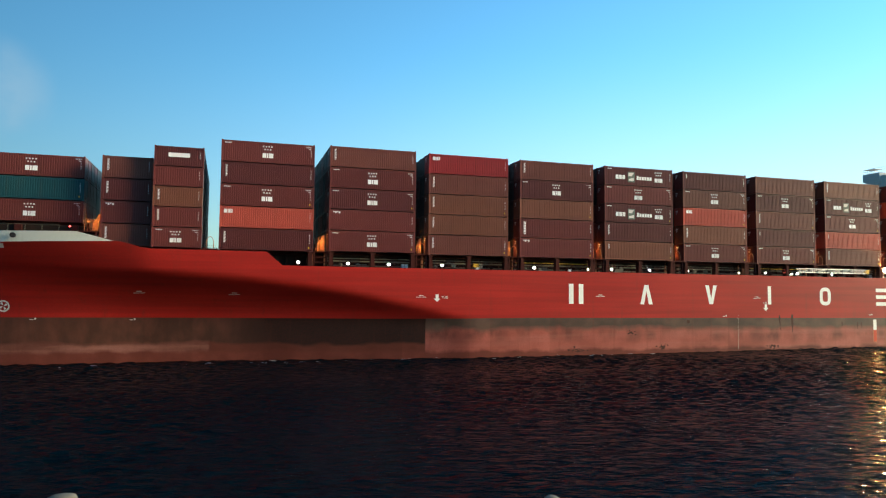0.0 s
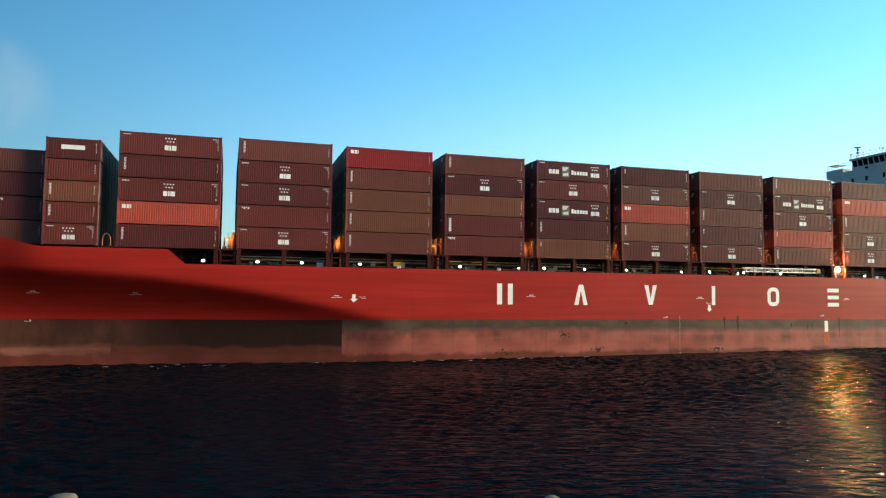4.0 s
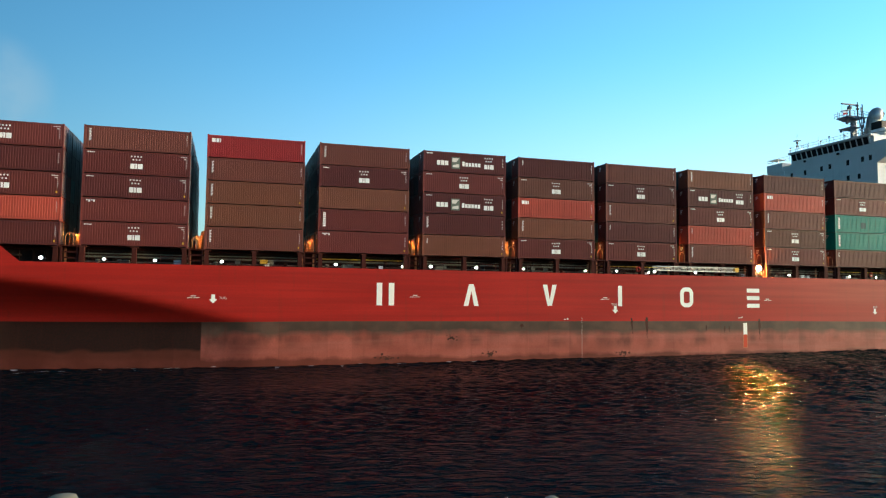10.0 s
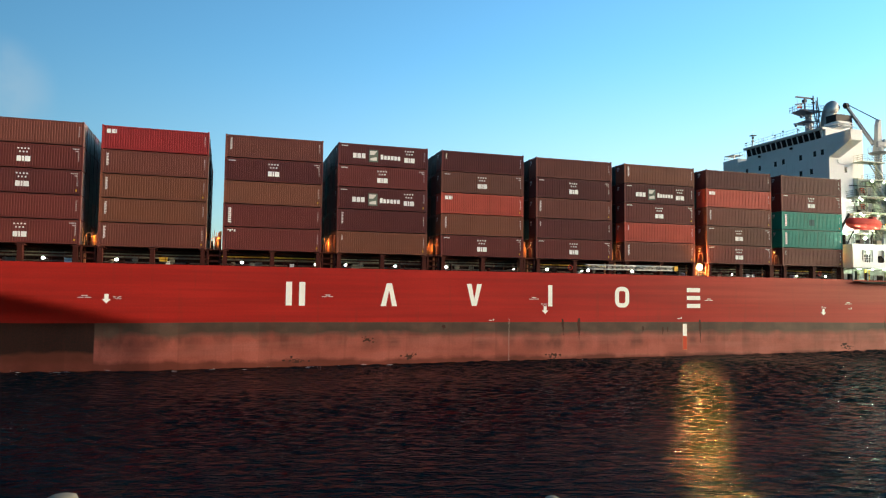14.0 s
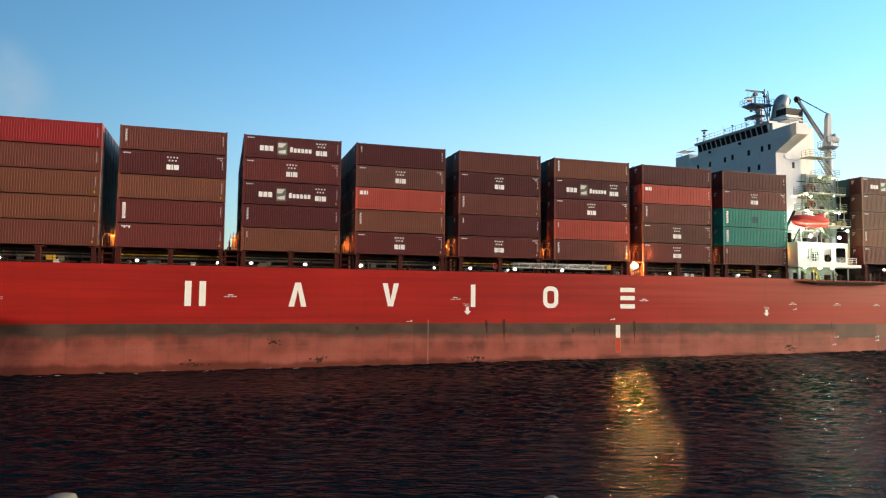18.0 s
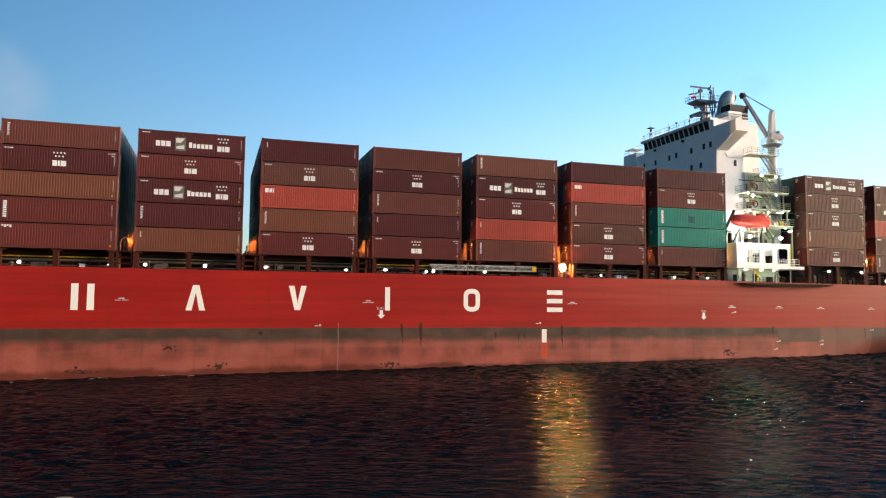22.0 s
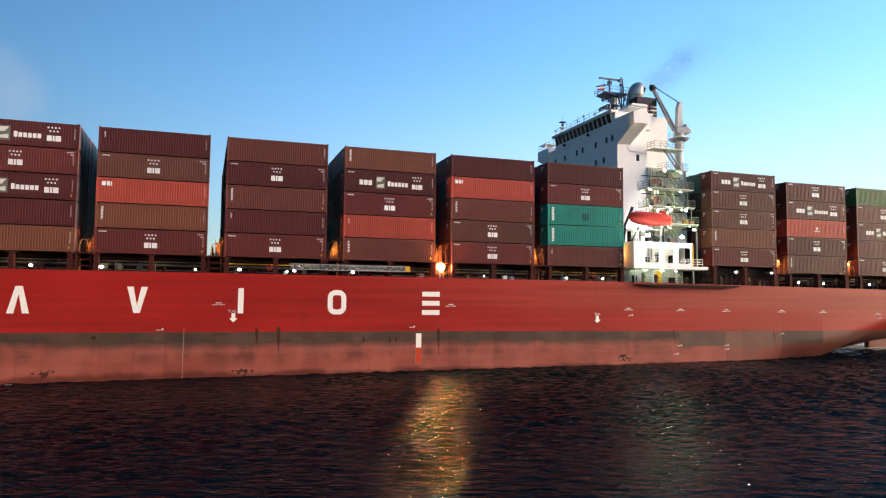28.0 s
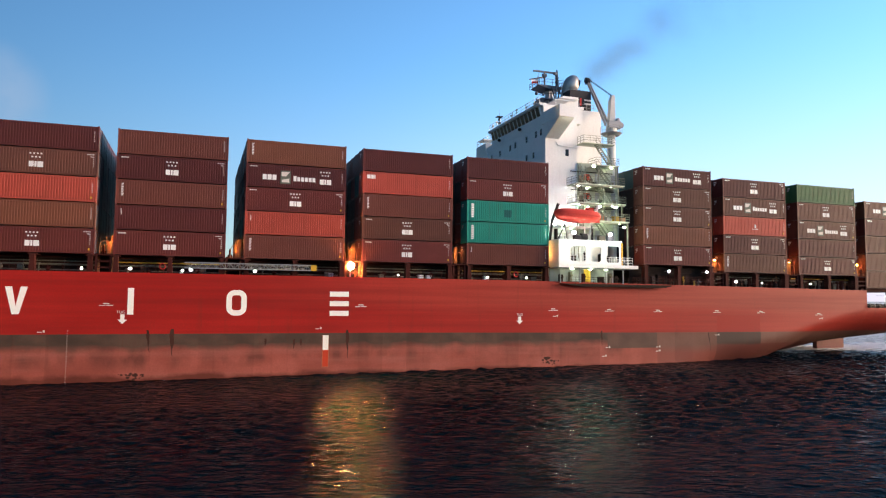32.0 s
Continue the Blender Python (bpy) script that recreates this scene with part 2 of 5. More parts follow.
M["yellow"] = paint("safety_yellow", (0.65, 0.38, 0.03), 0.5, 0.15)
M["black"] = paint("funnel_black", (0.018, 0.018, 0.02), 0.5, 0.1)
M["orange"] = paint("lifeboat_orange", (0.44, 0.036, 0.026), 0.72, 0.05, grime=0.2)
M["patch"] = paint("patch_teal", (0.012, 0.115, 0.105), 0.5, 0.3)
M["glass"] = paint("window_dark", (0.012, 0.015, 0.02), 0.25, 0.0, grime=0.1)
# on gap fittings this orange adds to the lamps' glow; elsewhere plain paint
M["warm_orange"] = paint("oxide_orange", (0.45, 0.20, 0.09), 0.6, 0.4)
M["rustmark"] = paint("rust_mark", (0.060, 0.024, 0.015), 0.8, 0.6)
M["redmark"] = paint("draught_red", (0.56, 0.055, 0.015), 0.6, 0.1, grime=0.2)
M["rudder"] = paint("rudder_red", (0.17, 0.050, 0.036), 0.6, 0.3)
# pale stone made darker: the posts' shade is in this colour
M["stone"] = paint("post_stone", (0.20, 0.20, 0.165), 0.85, 0.1, grime=0.5)
# kept dark so that quay and back wall bounce little light onto the hull
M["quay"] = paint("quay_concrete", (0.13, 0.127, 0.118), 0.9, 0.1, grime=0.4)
M["foam"] = paint("sea_foam", (0.75, 0.78, 0.80), 0.7, 0.0, grime=0.1)
M["smoke"] = paint("soot", (0.19, 0.235, 0.20), 1.0, 0.0, grime=0.1)
M["lamp_white"] = glow("lamp_white", (0.96, 1.0, 0.84), 105)
M["lamp_green"] = glow("lamp_green", (0.82, 1.0, 0.60), 85)
M["lamp_wall"] = glow("lamp_wall", (1.0, 0.97, 0.84), 300)
M["lamp_cabin"] = glow("lamp_cabin", (0.88, 1.0, 0.70), 26)
M["lamp_flood"] = glow("lamp_flood", (0.80, 1.0, 0.72), 3600)
M["lamp_orange"] = glow("lamp_orange", (1.0, 0.40, 0.07), 560)
M["lamp_sodium"] = glow("lamp_sodium", (1.0, 0.50, 0.12), 10800)
M["lamp_red"] = glow("lamp_red", (1.0, 0.05, 0.04), 6)
# container colours
COLOUR = {
    "maroon": (0.130, 0.030, 0.029), "dark": (0.092, 0.023, 0.024), "brown": (0.142, 0.043, 0.036), "rust": (0.170, 0.058, 0.040),
    "red": (0.40, 0.068, 0.052), "crimson": (0.28, 0.027, 0.031), "teal": (0.018, 0.21, 0.185), "petrol": (0.020, 0.066, 0.085),
    # black is only for inner boxes, as shade in the gaps
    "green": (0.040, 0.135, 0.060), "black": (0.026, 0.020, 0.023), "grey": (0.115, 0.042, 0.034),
}
for key, rgb in COLOUR.items():
    M["c_" + key] = paint("container_" + key, (rgb[0] * 1.28, rgb[1] * 1.40, rgb[2] * 1.18), 0.42, 0.3, grime=0.45, gloss=0.14)


# ---- building blocks ----
class Geo:
    """Collects points and faces for one mesh."""

    def __init__(self):
        self.v, self.f = [], []

    def add(self, verts, faces):
        k = len(self.v)
        self.v += [tuple(p) for p in verts]
        self.f += [tuple(k + i for i in f) for f in faces]
        return self

    def box(self, x0, x1, y0, y1, z0, z1):
        v = [(x, y, z) for z in (z0, z1) for y in (y0, y1) for x in (x0, x1)]
        return self.add(v, [(0, 2, 3, 1), (4, 5, 7, 6), (0, 1, 5, 4), (2, 6, 7, 3), (0, 4, 6, 2), (1, 3, 7, 5)])

    def prism(self, outline, y0, y1):
        """An outline of (x, z), counter-clockwise seen from -y, pulled from y0 to y1."""
        n = len(outline)
        v = [(x, y0, z) for x, z in outline] + [(x, y1, z) for x, z in outline]
        return self.add(v, [tuple(range(n)), tuple(range(2 * n - 1, n - 1, -1))] + [(i, n + i, n + (i + 1) % n, (i + 1) % n) for i in range(n)])

    def rod(self, a, b, r, r2=None, n=8, caps=True):
        a, b = Vector(a), Vector(b)
        r2 = r if r2 is None else r2
        q = (b - a).to_track_quat("Z", "Y")
        v = [a + q @ Vector((r * math.cos(i * math.tau / n), r * math.sin(i * math.tau / n), 0)) for i in range(n)]
        v += [b + q @ Vector((r2 * math.cos(i * math.tau / n), r2 * math.sin(i * math.tau / n), 0)) for i in range(n)]
        f = [(i, (i + 1) % n, n + (i + 1) % n, n + i) for i in range(n)]
        if caps:
            f += [tuple(range(n - 1, -1, -1)), tuple(range(n, 2 * n))]
        return self.add(v, f)

    def beam(self, a, b, w, h):
        """A square bar from a to b."""
        a, b = Vector(a), Vector(b)
        q = (b - a).to_track_quat("Z", "Y")
        o = [(-w / 2, -h / 2), (w / 2, -h / 2), (w / 2, h / 2), (-w / 2, h / 2)]
        v = [a + q @ Vector((x, y, 0)) for x, y in o] + [b + q @ Vector((x, y, 0)) for x, y in o]
        return self.add(v, [(3, 2, 1, 0), (4, 5, 6, 7)] + [(i, (i + 1) % 4, 4 + (i + 1) % 4, 4 + i) for i in range(4)])

    def ball(self, c, rx, ry, rz, n=16, m=10):
        v = [(c[0], c[1], c[2] - rz)]
        for j in range(1, m):
            a = -math.pi / 2 + math.pi * j / m
            v += [(c[0] + rx * math.cos(a) * math.cos(i * math.tau / n), c[1] + ry * math.cos(a) * math.sin(i * math.tau / n), c[2] + rz * math.sin(a)) for i in range(n)]
        v.append((c[0], c[1], c[2] + rz))
        f = [(0, 1 + (i + 1) % n, 1 + i) for i in range(n)]
        for j in range(m - 2):
            f += [(1 + j * n + i, 1 + j * n + (i + 1) % n, 1 + (j + 1) * n + (i + 1) % n, 1 + (j + 1) * n + i) for i in range(n)]
        k = 1 + (m - 2) * n
        f += [(k + i, k + (i + 1) % n, len(v) - 1) for i in range(n)]
        return self.add(v, f)

    def mesh(self, name, mat, smooth=False):
        me = bpy.data.meshes.new(name)
        me.from_pydata(self.v, [], self.f)
        me.materials.append(mat)
        if smooth:
            me.polygons.foreach_set("use_smooth", [True] * len(me.polygons))
        me.update()
        return me


def part(name, geo, mat, parent, label="", smooth=False):
    """One mesh object under a thing or part. geo: a Geo or a ready mesh."""
    ob = new(name, geo.mesh(name, mat, smooth) if isinstance(geo, Geo) else geo)
    ob.parent = parent
    return tagged(ob, label)


def node(name, parent):
    ob = new(name)
    ob.empty_display_size = 0.3
    ob.parent = parent
    return ob


CARRIED = []      # (thing, its pose on the ship)


def aboard(ob, m):
    CARRIED.append((ob, m))
    ob.matrix_world = ship_pose(0) @ m
    return ob


# ---- sea and quay ----
def sea_mesh():
    """One sheet to the horizon; near the ship it carries short wind waves."""
    xs = np.concatenate([-80 - 2400 * np.linspace(1, 0, 14, endpoint=False) ** 2, np.arange(-80, 120, 0.26), 120 + 2400 * np.linspace(0, 1, 15)[1:] ** 2])
    ys = np.concatenate([[-300, -100, -20], np.arange(6, 158, 0.26), 158 + 4200 * np.linspace(0, 1, 15)[1:] ** 2])
    gx, gy = np.meshgrid(xs, ys)
    rs = np.random.RandomState(11)
    z = np.zeros_like(gx)
    for i in range(54):
        lam = 0.8 * (2.6 / 0.8) ** (i / 53.0)
        turn = rs.normal(0.0, 0.60) + 1.50
        k = 2 * np.pi / lam
        z += 0.036 * lam / (2 * np.pi) * np.sin(k * (gx * np.cos(turn) + gy * np.sin(turn)) + rs.uniform(0, 6.28))
    z *= 0.75 + 0.5 * np.sin(gx * 0.06 + 1.3 * np.sin(gy * 0.05)) * np.sin(gy * 0.09 + 0.7)
    z *= 1 + 1.3 * np.clip((gy - 85) / 35, 0, 1)      # choppier out in the fairway
    edge = np.clip((gx + 80) / 12, 0, 1) * np.clip((120 - gx) / 12, 0, 1) * np.clip((gy - 4) / 6, 0, 1) * np.clip((158 - gy) / 20, 0, 1)
    co = np.stack([gx, gy, z * edge], -1).reshape(-1, 3)
    ny, nx = gx.shape
    q = (np.arange(ny - 1)[:, None] * nx + np.arange(nx - 1)[None, :]).reshape(-1)
    me = bpy.data.meshes.new("water")
    me.from_pydata(co.tolist(), [], np.stack([q, q + 1, q + nx + 1, q + nx], -1).tolist())
    me.polygons.foreach_set("use_smooth", [True] * len(me.polygons))
    me.materials.append(M["water"])
    me.update()
    return me


water = tagged(new("water", sea_mesh()), "dark rippled harbour water reflecting ship and sky", "water", kind="structure")
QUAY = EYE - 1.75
quay = tagged(new("quay", Geo().box(-60, 60, -40, 5.2, -3, QUAY).mesh("quay", M["quay"])), "unseen concrete quay edge, darkened to bounce less light", "quay", kind="structure")


def stone_post(x, y, w, tall):
    g = Geo()
    n = 14
    rings = [(1.08, 0.0), (1.0, 0.08), (0.92, 0.30), (1.0, 0.78), (1.02, 0.90), (0.88, 0.97), (0.5, 1.0)]
    v = [(w / 2 * r * math.cos(i * math.tau / n) * (1 + 0.05 * math.sin(3 * i + 9 * z)), w / 2 * r * math.sin(i * math.tau / n), tall * z) for r, z in rings for i in range(n)]
    f = [(j * n + i, j * n + (i + 1) % n, (j + 1) * n + (i + 1) % n, (j + 1) * n + i) for j in range(len(rings) - 1) for i in range(n)]
    f.append(tuple(range((len(rings) - 1) * n, len(rings) * n)))
    ob = new("mooring_post", g.add(v, f).mesh("mooring_post", M["stone"], True))
    ob.location = (x, y, QUAY)
    return tagged(ob, "weathered stone post at the quay edge, darkened as in shade", "post", "posts along the quay edge")


# added wall, out of view: holds back low sky light from behind the camera
tagged(new("wall_south", Geo().box(-160, 160, -46, -42, -3, 42).mesh("wall_south", M["quay"])), "plain unseen wall added to block sky light behind the quay", "wall", kind="structure")
stone_post(-2.56, 4.85, 0.20, 0.40)
stone_post(0.735, 4.85, 0.11, 0.395)

# ---- the ship ----
BEAM = 30.6
ship = tagged(new("container_ship"), "long red container ship, white bridge, stacked containers, under way", "ship")
aboard(ship, Matrix.Identity(4))


def smooth01(t):
    t = min(1.0, max(0.0, t))
    return t * t * (3 - 2 * t)


def hull_top(x):
    """Height of the hull's upper edge."""
    if x < -69.2:
        return 14.78 + 0.028 * (x + 82)
    if x < -64.8:
        return 15.14 - 0.84 * smooth01((x + 69.2) / 4.4)
    if x < -50.6:
        return 14.3
    if x < -48.5:
        return 14.3 - 1.80 * (x + 50.6) / 2.1
    if x < 80:
        return 12.50
    if x < 141.9:
        return 12.50 - 0.5 * (x - 80) / 62.2
    return 9.15


def hull_foot(x):
    if x < 118:
        return -3.0
    if x < 137:
        return -3.0 + 6.4 * (x - 118) / 19 
    return 3.4 + 0.11 * (x - 137)


def deck_in(x):
    """The deck edge curves in towards the stem."""
    return 15.3 * (max(0.0, -66 - x) / 46.0) ** 2.0


def hull_side(x, z):
    """How far the side lies inboard of the ship's greatest breadth."""
    deck = deck_in(x)
    y = deck
    flare = 0.85 * smooth01((-58 - x) / 24)
    y += flare * min(3.2, max(0.0, hull_top(x) - z))
    if x < -22:
        s = min(1.0, (-22 - x) / 88.0)
        hollow = max(0.0, 15.4 * s ** 0.95 * (1 - 0.30 * smooth01((-52 - x) / 30)) - deck * 0.8 - 3.2 * flare)
        zt = 5.4 + 7.0 * (1 - math.exp(-(max(0.0, -23.0 - x) / 22.0) ** 1.15))
        u = min(1.0, max(0.0, (zt - z) / max(1.2, zt - 4.3)))
        y += hollow * (1 - (1 - u ** 1.2) ** 2.5)
    if x > 104:
        zk = 3.0 + 1.3 * smooth01((x - 106) / 9) + 4.9 * smooth01((x - 116) / 27) ** 1.2
        zb = hull_foot(x)
        k = max(0.0, (zk - z) / max(1.0, zk - min(zb, 1.0)))
        y += (9.5 * smooth01((x - 102) / 17) + 4.0 * smooth01((x - 114) / 32)) * min(1.3, k) ** 2.1
    if x > 150:
        y += 5.0 * ((x - 150) / 8.0) ** 2
    return min(y, BEAM / 2 - 0.05)


def build_hull():
    xs = [-112 + 2.0 * i for i in range(20)] + [-72, -70, -68, -66, -65.4, -64, -60, -56, -52, -50.6, -48.5]
    xs += [-46 + 2.0 * i for i in range(75)]
    xs = sorted(set(xs + [-69.2, -68.1, -67, -64.8] + [141.89, 141.91] + [104 + i for i in range(54)]))
    levels = 44
    g = Geo()
    port, starboard = [], []
    for x in xs:
        z0, z1 = hull_foot(x), hull_top(x)
        a = []
        for j in range(levels + 1):
            if x < 141.9:
                z = z0 + (11.9 - z0) * j / 38 if j <= 38 else 11.9 + (z1 - 11.9) * (j - 38) / (levels - 38)
            else:
                z = min(z1, z0 + (12.0 - z0) * j / levels)
            a.append((x, hull_side(x, z), z))
        port.append(a)
        starboard.append([(px, BEAM - py, pz) for px, py, pz in a])
    n = levels + 1
    for rows, flip in ((port, False), (starboard, True)):
        v = [q for r in rows for q in r]
        f = []
        for i in range(len(rows) - 1):
            for j in range(levels):
                q = (i * n + j, (i + 1) * n + j, (i + 1) * n + j + 1, i * n + j + 1)
                f.append(q[::-1] if flip else q)
        g.add(v, f)
    k = len(xs) * n
    m = n * len(xs)
    deck = []
    for i in range(len(xs) - 1):       # bottom and deck
        deck.append((i * n, k + i * n, k + (i + 1) * n, (i + 1) * n))
    g.f += deck
    g.f.append(tuple(range(m - n, m)) + tuple(range(2 * m - 1, 2 * m - n - 1, -1)))
    return g


hull = part("hull", build_hull(), M["hull"], ship, "red hull with worn brown-grey bottom paint", True)
decks = Geo()
decks.box(-48.6, 141.8, 0.25, BEAM - 0.25, 11.4, 11.6)
decks.box(-68, -49, 1.0, BEAM - 1.0, 13.2, 13.4)
decks.box(142.0, 157, 3.5, BEAM - 3.5, 8.3, 8.5)
part("deck", decks, M["coaming"], ship, "dark brown main deck")

# white bulwark round the forecastle
g = Geo()
bx = [-108 + 2 * i for i in range(17)] + [-75, -73.5, -72.4, -71.3, -70.2, -69.2]
for x in bx:
    y = deck_in(x)
    top = 16.12 + 0.012 * (x + 82) if x < -73.5 else 16.22 - 1.10 * ((x + 73.5) / 4.3)
    low = min(top - 0.01, hull_top(min(x, -69.3)) - 0.02)
    g.v += [(x, y, low), (x, y, top), (x, y + 0.12, top), (x, y + 0.12, low)]
for i in range(len(bx) - 1):
    a = 4 * i
    g.f += [(a, a + 4, a + 5, a + 1), (a + 1, a + 5, a + 6, a + 2), (a + 2, a + 6, a + 7, a + 3)]
part("bulwark", g, M["bulwark_white"], ship, "white painted forecastle bulwark")
part("fairlead", Geo().rod((-80.6, 0.85, 15.55), (-80.6, 1.2, 15.55), 0.32, n=20), M["black"], ship, "dark round mooring hole")


def shape(name, outlines, mat, label="", y=-0.012, depth=0.010, parent=None, follow=False):
    """Flat painted shapes on the ship's side: outlines of (x, z)."""
    g = Geo()
    for o in outlines:
        g.prism(o, y, y + depth)
    if follow:      # bend the paint round the curved side
        g.v = [(vx, hull_side(vx, vz) - 0.045 + vy - y, vz) for vx, vy, vz in g.v]
    return part(name, g, mat, parent or ship, label)


def bar(x0, x1, z0, z1):
    return [(x0, z0), (x1, z0), (x1, z1), (x0, z1)]


def rounded(cx, cz, w, h, r, n=6):
    out = []
    for k, (sx, sz) in enumerate(((1, 1), (-1, 1), (-1, -1), (1, -1))):
        for i in range(n + 1):
            a = math.pi / 2 * (k + i / n)
            out.append((cx + sx * (w / 2 - r) + r * math.cos(a), cz + sz * (h / 2 - r) + r * math.sin(a)))
    return out


def ring(name, cx, cz, w, h, t, corner, mat, label):
    """A flat rounded ring on the ship's side, one joined mesh."""
    a, b = rounded(cx, cz, w, h, corner), rounded(cx, cz, w - 2 * t, h - 2 * t, max(0.05, corner - t))
    n = len(a)
    g = Geo()
    g.v = [(x, -0.012, z) for x, z in a + b] + [(x, -0.002, z) for x, z in a + b]
    for i in range(n):
        j = (i + 1) % n
        g.f += [(i, j, n + j, n + i), (i, 2 * n + i, 2 * n + j, j), (n + i, n + j, 3 * n + j, 3 * n + i)]
    return part(name, g, mat, ship, label)


ZL, ZH = 7.64, 10.64
shape("hull_emblem", [bar(-6.30, -5.55, ZL, ZH), bar(-4.65, -3.90, ZL, ZH)], M["letter"], "pair of cream painted upright bars on the red side")
shape("hull_emblem", [[(5.94, ZL), (6.62, ZL), (7.05, 9.75), (7.05, ZH), (6.70, ZH)], [(7.05, 9.75), (7.46, ZL), (8.14, ZL), (7.40, ZH), (7.05, ZH)]], M["letter"], "cream painted chevron on the red side")
shape("hull_emblem", [[(18.63, ZL + 0.1), (18.97, ZL + 0.1), (18.97, 8.65), (18.56, ZH + 0.1), (17.88, ZH + 0.1)], [(18.97, ZL + 0.1), (19.31, ZL + 0.1), (20.06, ZH + 0.1), (19.38, ZH + 0.1), (18.97, 8.65)]], M["letter"], "cream painted inverted chevron on the red side")
shape("hull_emblem", [bar(30.07, 30.71, ZL + 0.1, ZH + 0.1)], M["letter"], "cream painted upright bar on the red side")
ring("hull_emblem", 41.95, 9.16, 2.32, 3.02, 0.62, 0.95, M["letter"], "cream painted ring on the red side")
shape("hull_emblem", [bar(53.05, 55.42, ZL, ZL + 0.62), bar(53.05, 55.42, 8.84, 9.46), bar(53.05, 55.42, ZH - 0.62, ZH)], M["letter"], "three cream painted bars on the red side")


def arrow(x, z0, z1):
    w = 0.5
    zm = z0 + 0.45 * (z1 - z0)
    return [[(x, z0), (x + w, zm), (x - w, zm)], bar(x - 0.22, x + 0.22, zm, z1)]


def lettering(text, x, z, size, parent, mat, label):
    """A word in the built-in font on the ship's side."""
    cu = bpy.data.curves.new("lettering", "FONT")
    cu.body, cu.size, cu.extrude = text, size, 0.004
    tmp = new("lettering_curve", cu)
    bpy.context.view_layer.update()
    me = bpy.data.meshes.new_from_object(tmp.evaluated_get(bpy.context.evaluated_depsgraph_get()))
    bpy.data.objects.remove(tmp)
    me.transform(Matrix.Translation((x, -0.012, z)) @ Euler((math.pi / 2, 0, 0)).to_matrix().to_4x4())
    me.materials.clear()
    me.materials.append(mat)
    return part("lettering", me, mat, parent, label)


for x, z0, z1, tx, tz in ((-26.98, 7.78, 8.86, -26.3, 8.28), (29.6, 6.68, 7.75, 28.95, 7.85), (78.9, 6.6, 7.6, 78.45, 7.7)):
    shape("tug_mark", arrow(x, z0, z1), M["letter"], "white painted arrow on the red side")
    lettering("TUG", tx, tz, 0.46, ship, M["mark"], "small white word TUG")
# load and frame marks: short rows of small white bars that cannot be read
for x, z in ((-29.3, 8.4), (-54.5, 8.5), (-66.5, 8.6), (-1.0, 8.75), (27.9, 8.7), (57.0, 8.75), (84.0, 8.4), (92.9, 8.35), (101.1, 8.3), (111.6, 8.25), (119.9, 8.2), (131.5, 7.9)):
    y = hull_side(x, z) - 0.03
    shape("plimsoll_mark", [bar(x - 0.75, x - 0.1, z, z + 0.08), bar(x, x + 0.7, z + 0.02, z + 0.1), bar(x - 0.35, x + 0.3, z + 0.2, z + 0.32)], M["mark"], "faded white hull mark", y, follow=abs(x - 40) > 60)
for x, z in ((-79.5, 5.05), (-67.5, 5.0), (21.5, 5.75), (51.7, 6.0), (84.3, 7.6), (92.6, 3.2), (101.0, 3.2), (92.0, 2.0), (101.0, 2.6), (111.5, 4.85), (131.8, 7.3)):
    y = hull_side(x, z) - 0.03
    shape("frame_mark", [bar(x - 0.35, x + 0.1, z, z + 0.09), bar(x + 0.2, x + 0.4, z, z + 0.24)], M["mark"], "faded white hull mark", y, follow=abs(x - 40) > 60)
shape("draught_scale", [bar(24.1 - 0.03, 24.1 + (0.03 if i % 2 else 0.08), 0.3 + 0.28 * i, 0.36 + 0.28 * i) for i in range(21)], M["mark"], "column of small faded draught figures")
shape("pilot_mark", [bar(52.28, 52.98, 3.45, 5.25)], M["letter"], "white half of the pilot ladder mark")
shape("pilot_mark", [bar(52.28, 52.98, 1.43, 3.45)], M["redmark"], "red half of the pilot ladder mark", -0.010, 0.008)
shape("pilot_mark_edge", [bar(52.23, 52.28, 1.40, 5.28), bar(52.98, 53.03, 1.40, 5.28), bar(52.28, 52.98, 1.36, 1.42)], M["warm_orange"], "thin pale outline of the pilot mark", -0.010, 0.008)
# rust runs below scuppers
for x, z0, z1, w in ((34.9, 3.0, 6.1, 0.30), (32.3, 3.5, 6.0, 0.18), (45.4, 4.0, 4.9, 0.16), (48.8, 3.6, 4.8, 0.16), (49.6, 3.8, 4.8, 0.14), (55.3, 2.4, 5.9, 0.22), (14.6, 4.5, 5.2, 0.3), (91.6, 3.4, 5.6, 0.14), (83.0, 1.6, 2.1, 0.7), (110.0, 2.6, 5.3, 0.12)):
    rng = random.Random(int(x * 10))
    lean, edge_a, edge_b = rng.uniform(-0.1, 0.25), [], []
    for i in range(9):
        f = i / 8
        wide = 1.9 * w * (0.55 + 0.5 * math.sin(math.pi * min(1, f * 1.4)) - 0.45 * f) * rng.uniform(0.7, 1.3)
        cx, cz = x + lean * f * (z1 - z0) * 0.5 + rng.uniform(-0.05, 0.05), z1 + (z0 - z1) * f
        edge_a.append((cx - wide / 2, cz))
        edge_b.append((cx + wide / 2, cz + rng.uniform(-0.08, 0.08)))
    pts = edge_a + edge_b[::-1]
    shape("rust_streak", [pts], M["rustmark"], "brown rust run below a scupper", -0.006, 0.004)
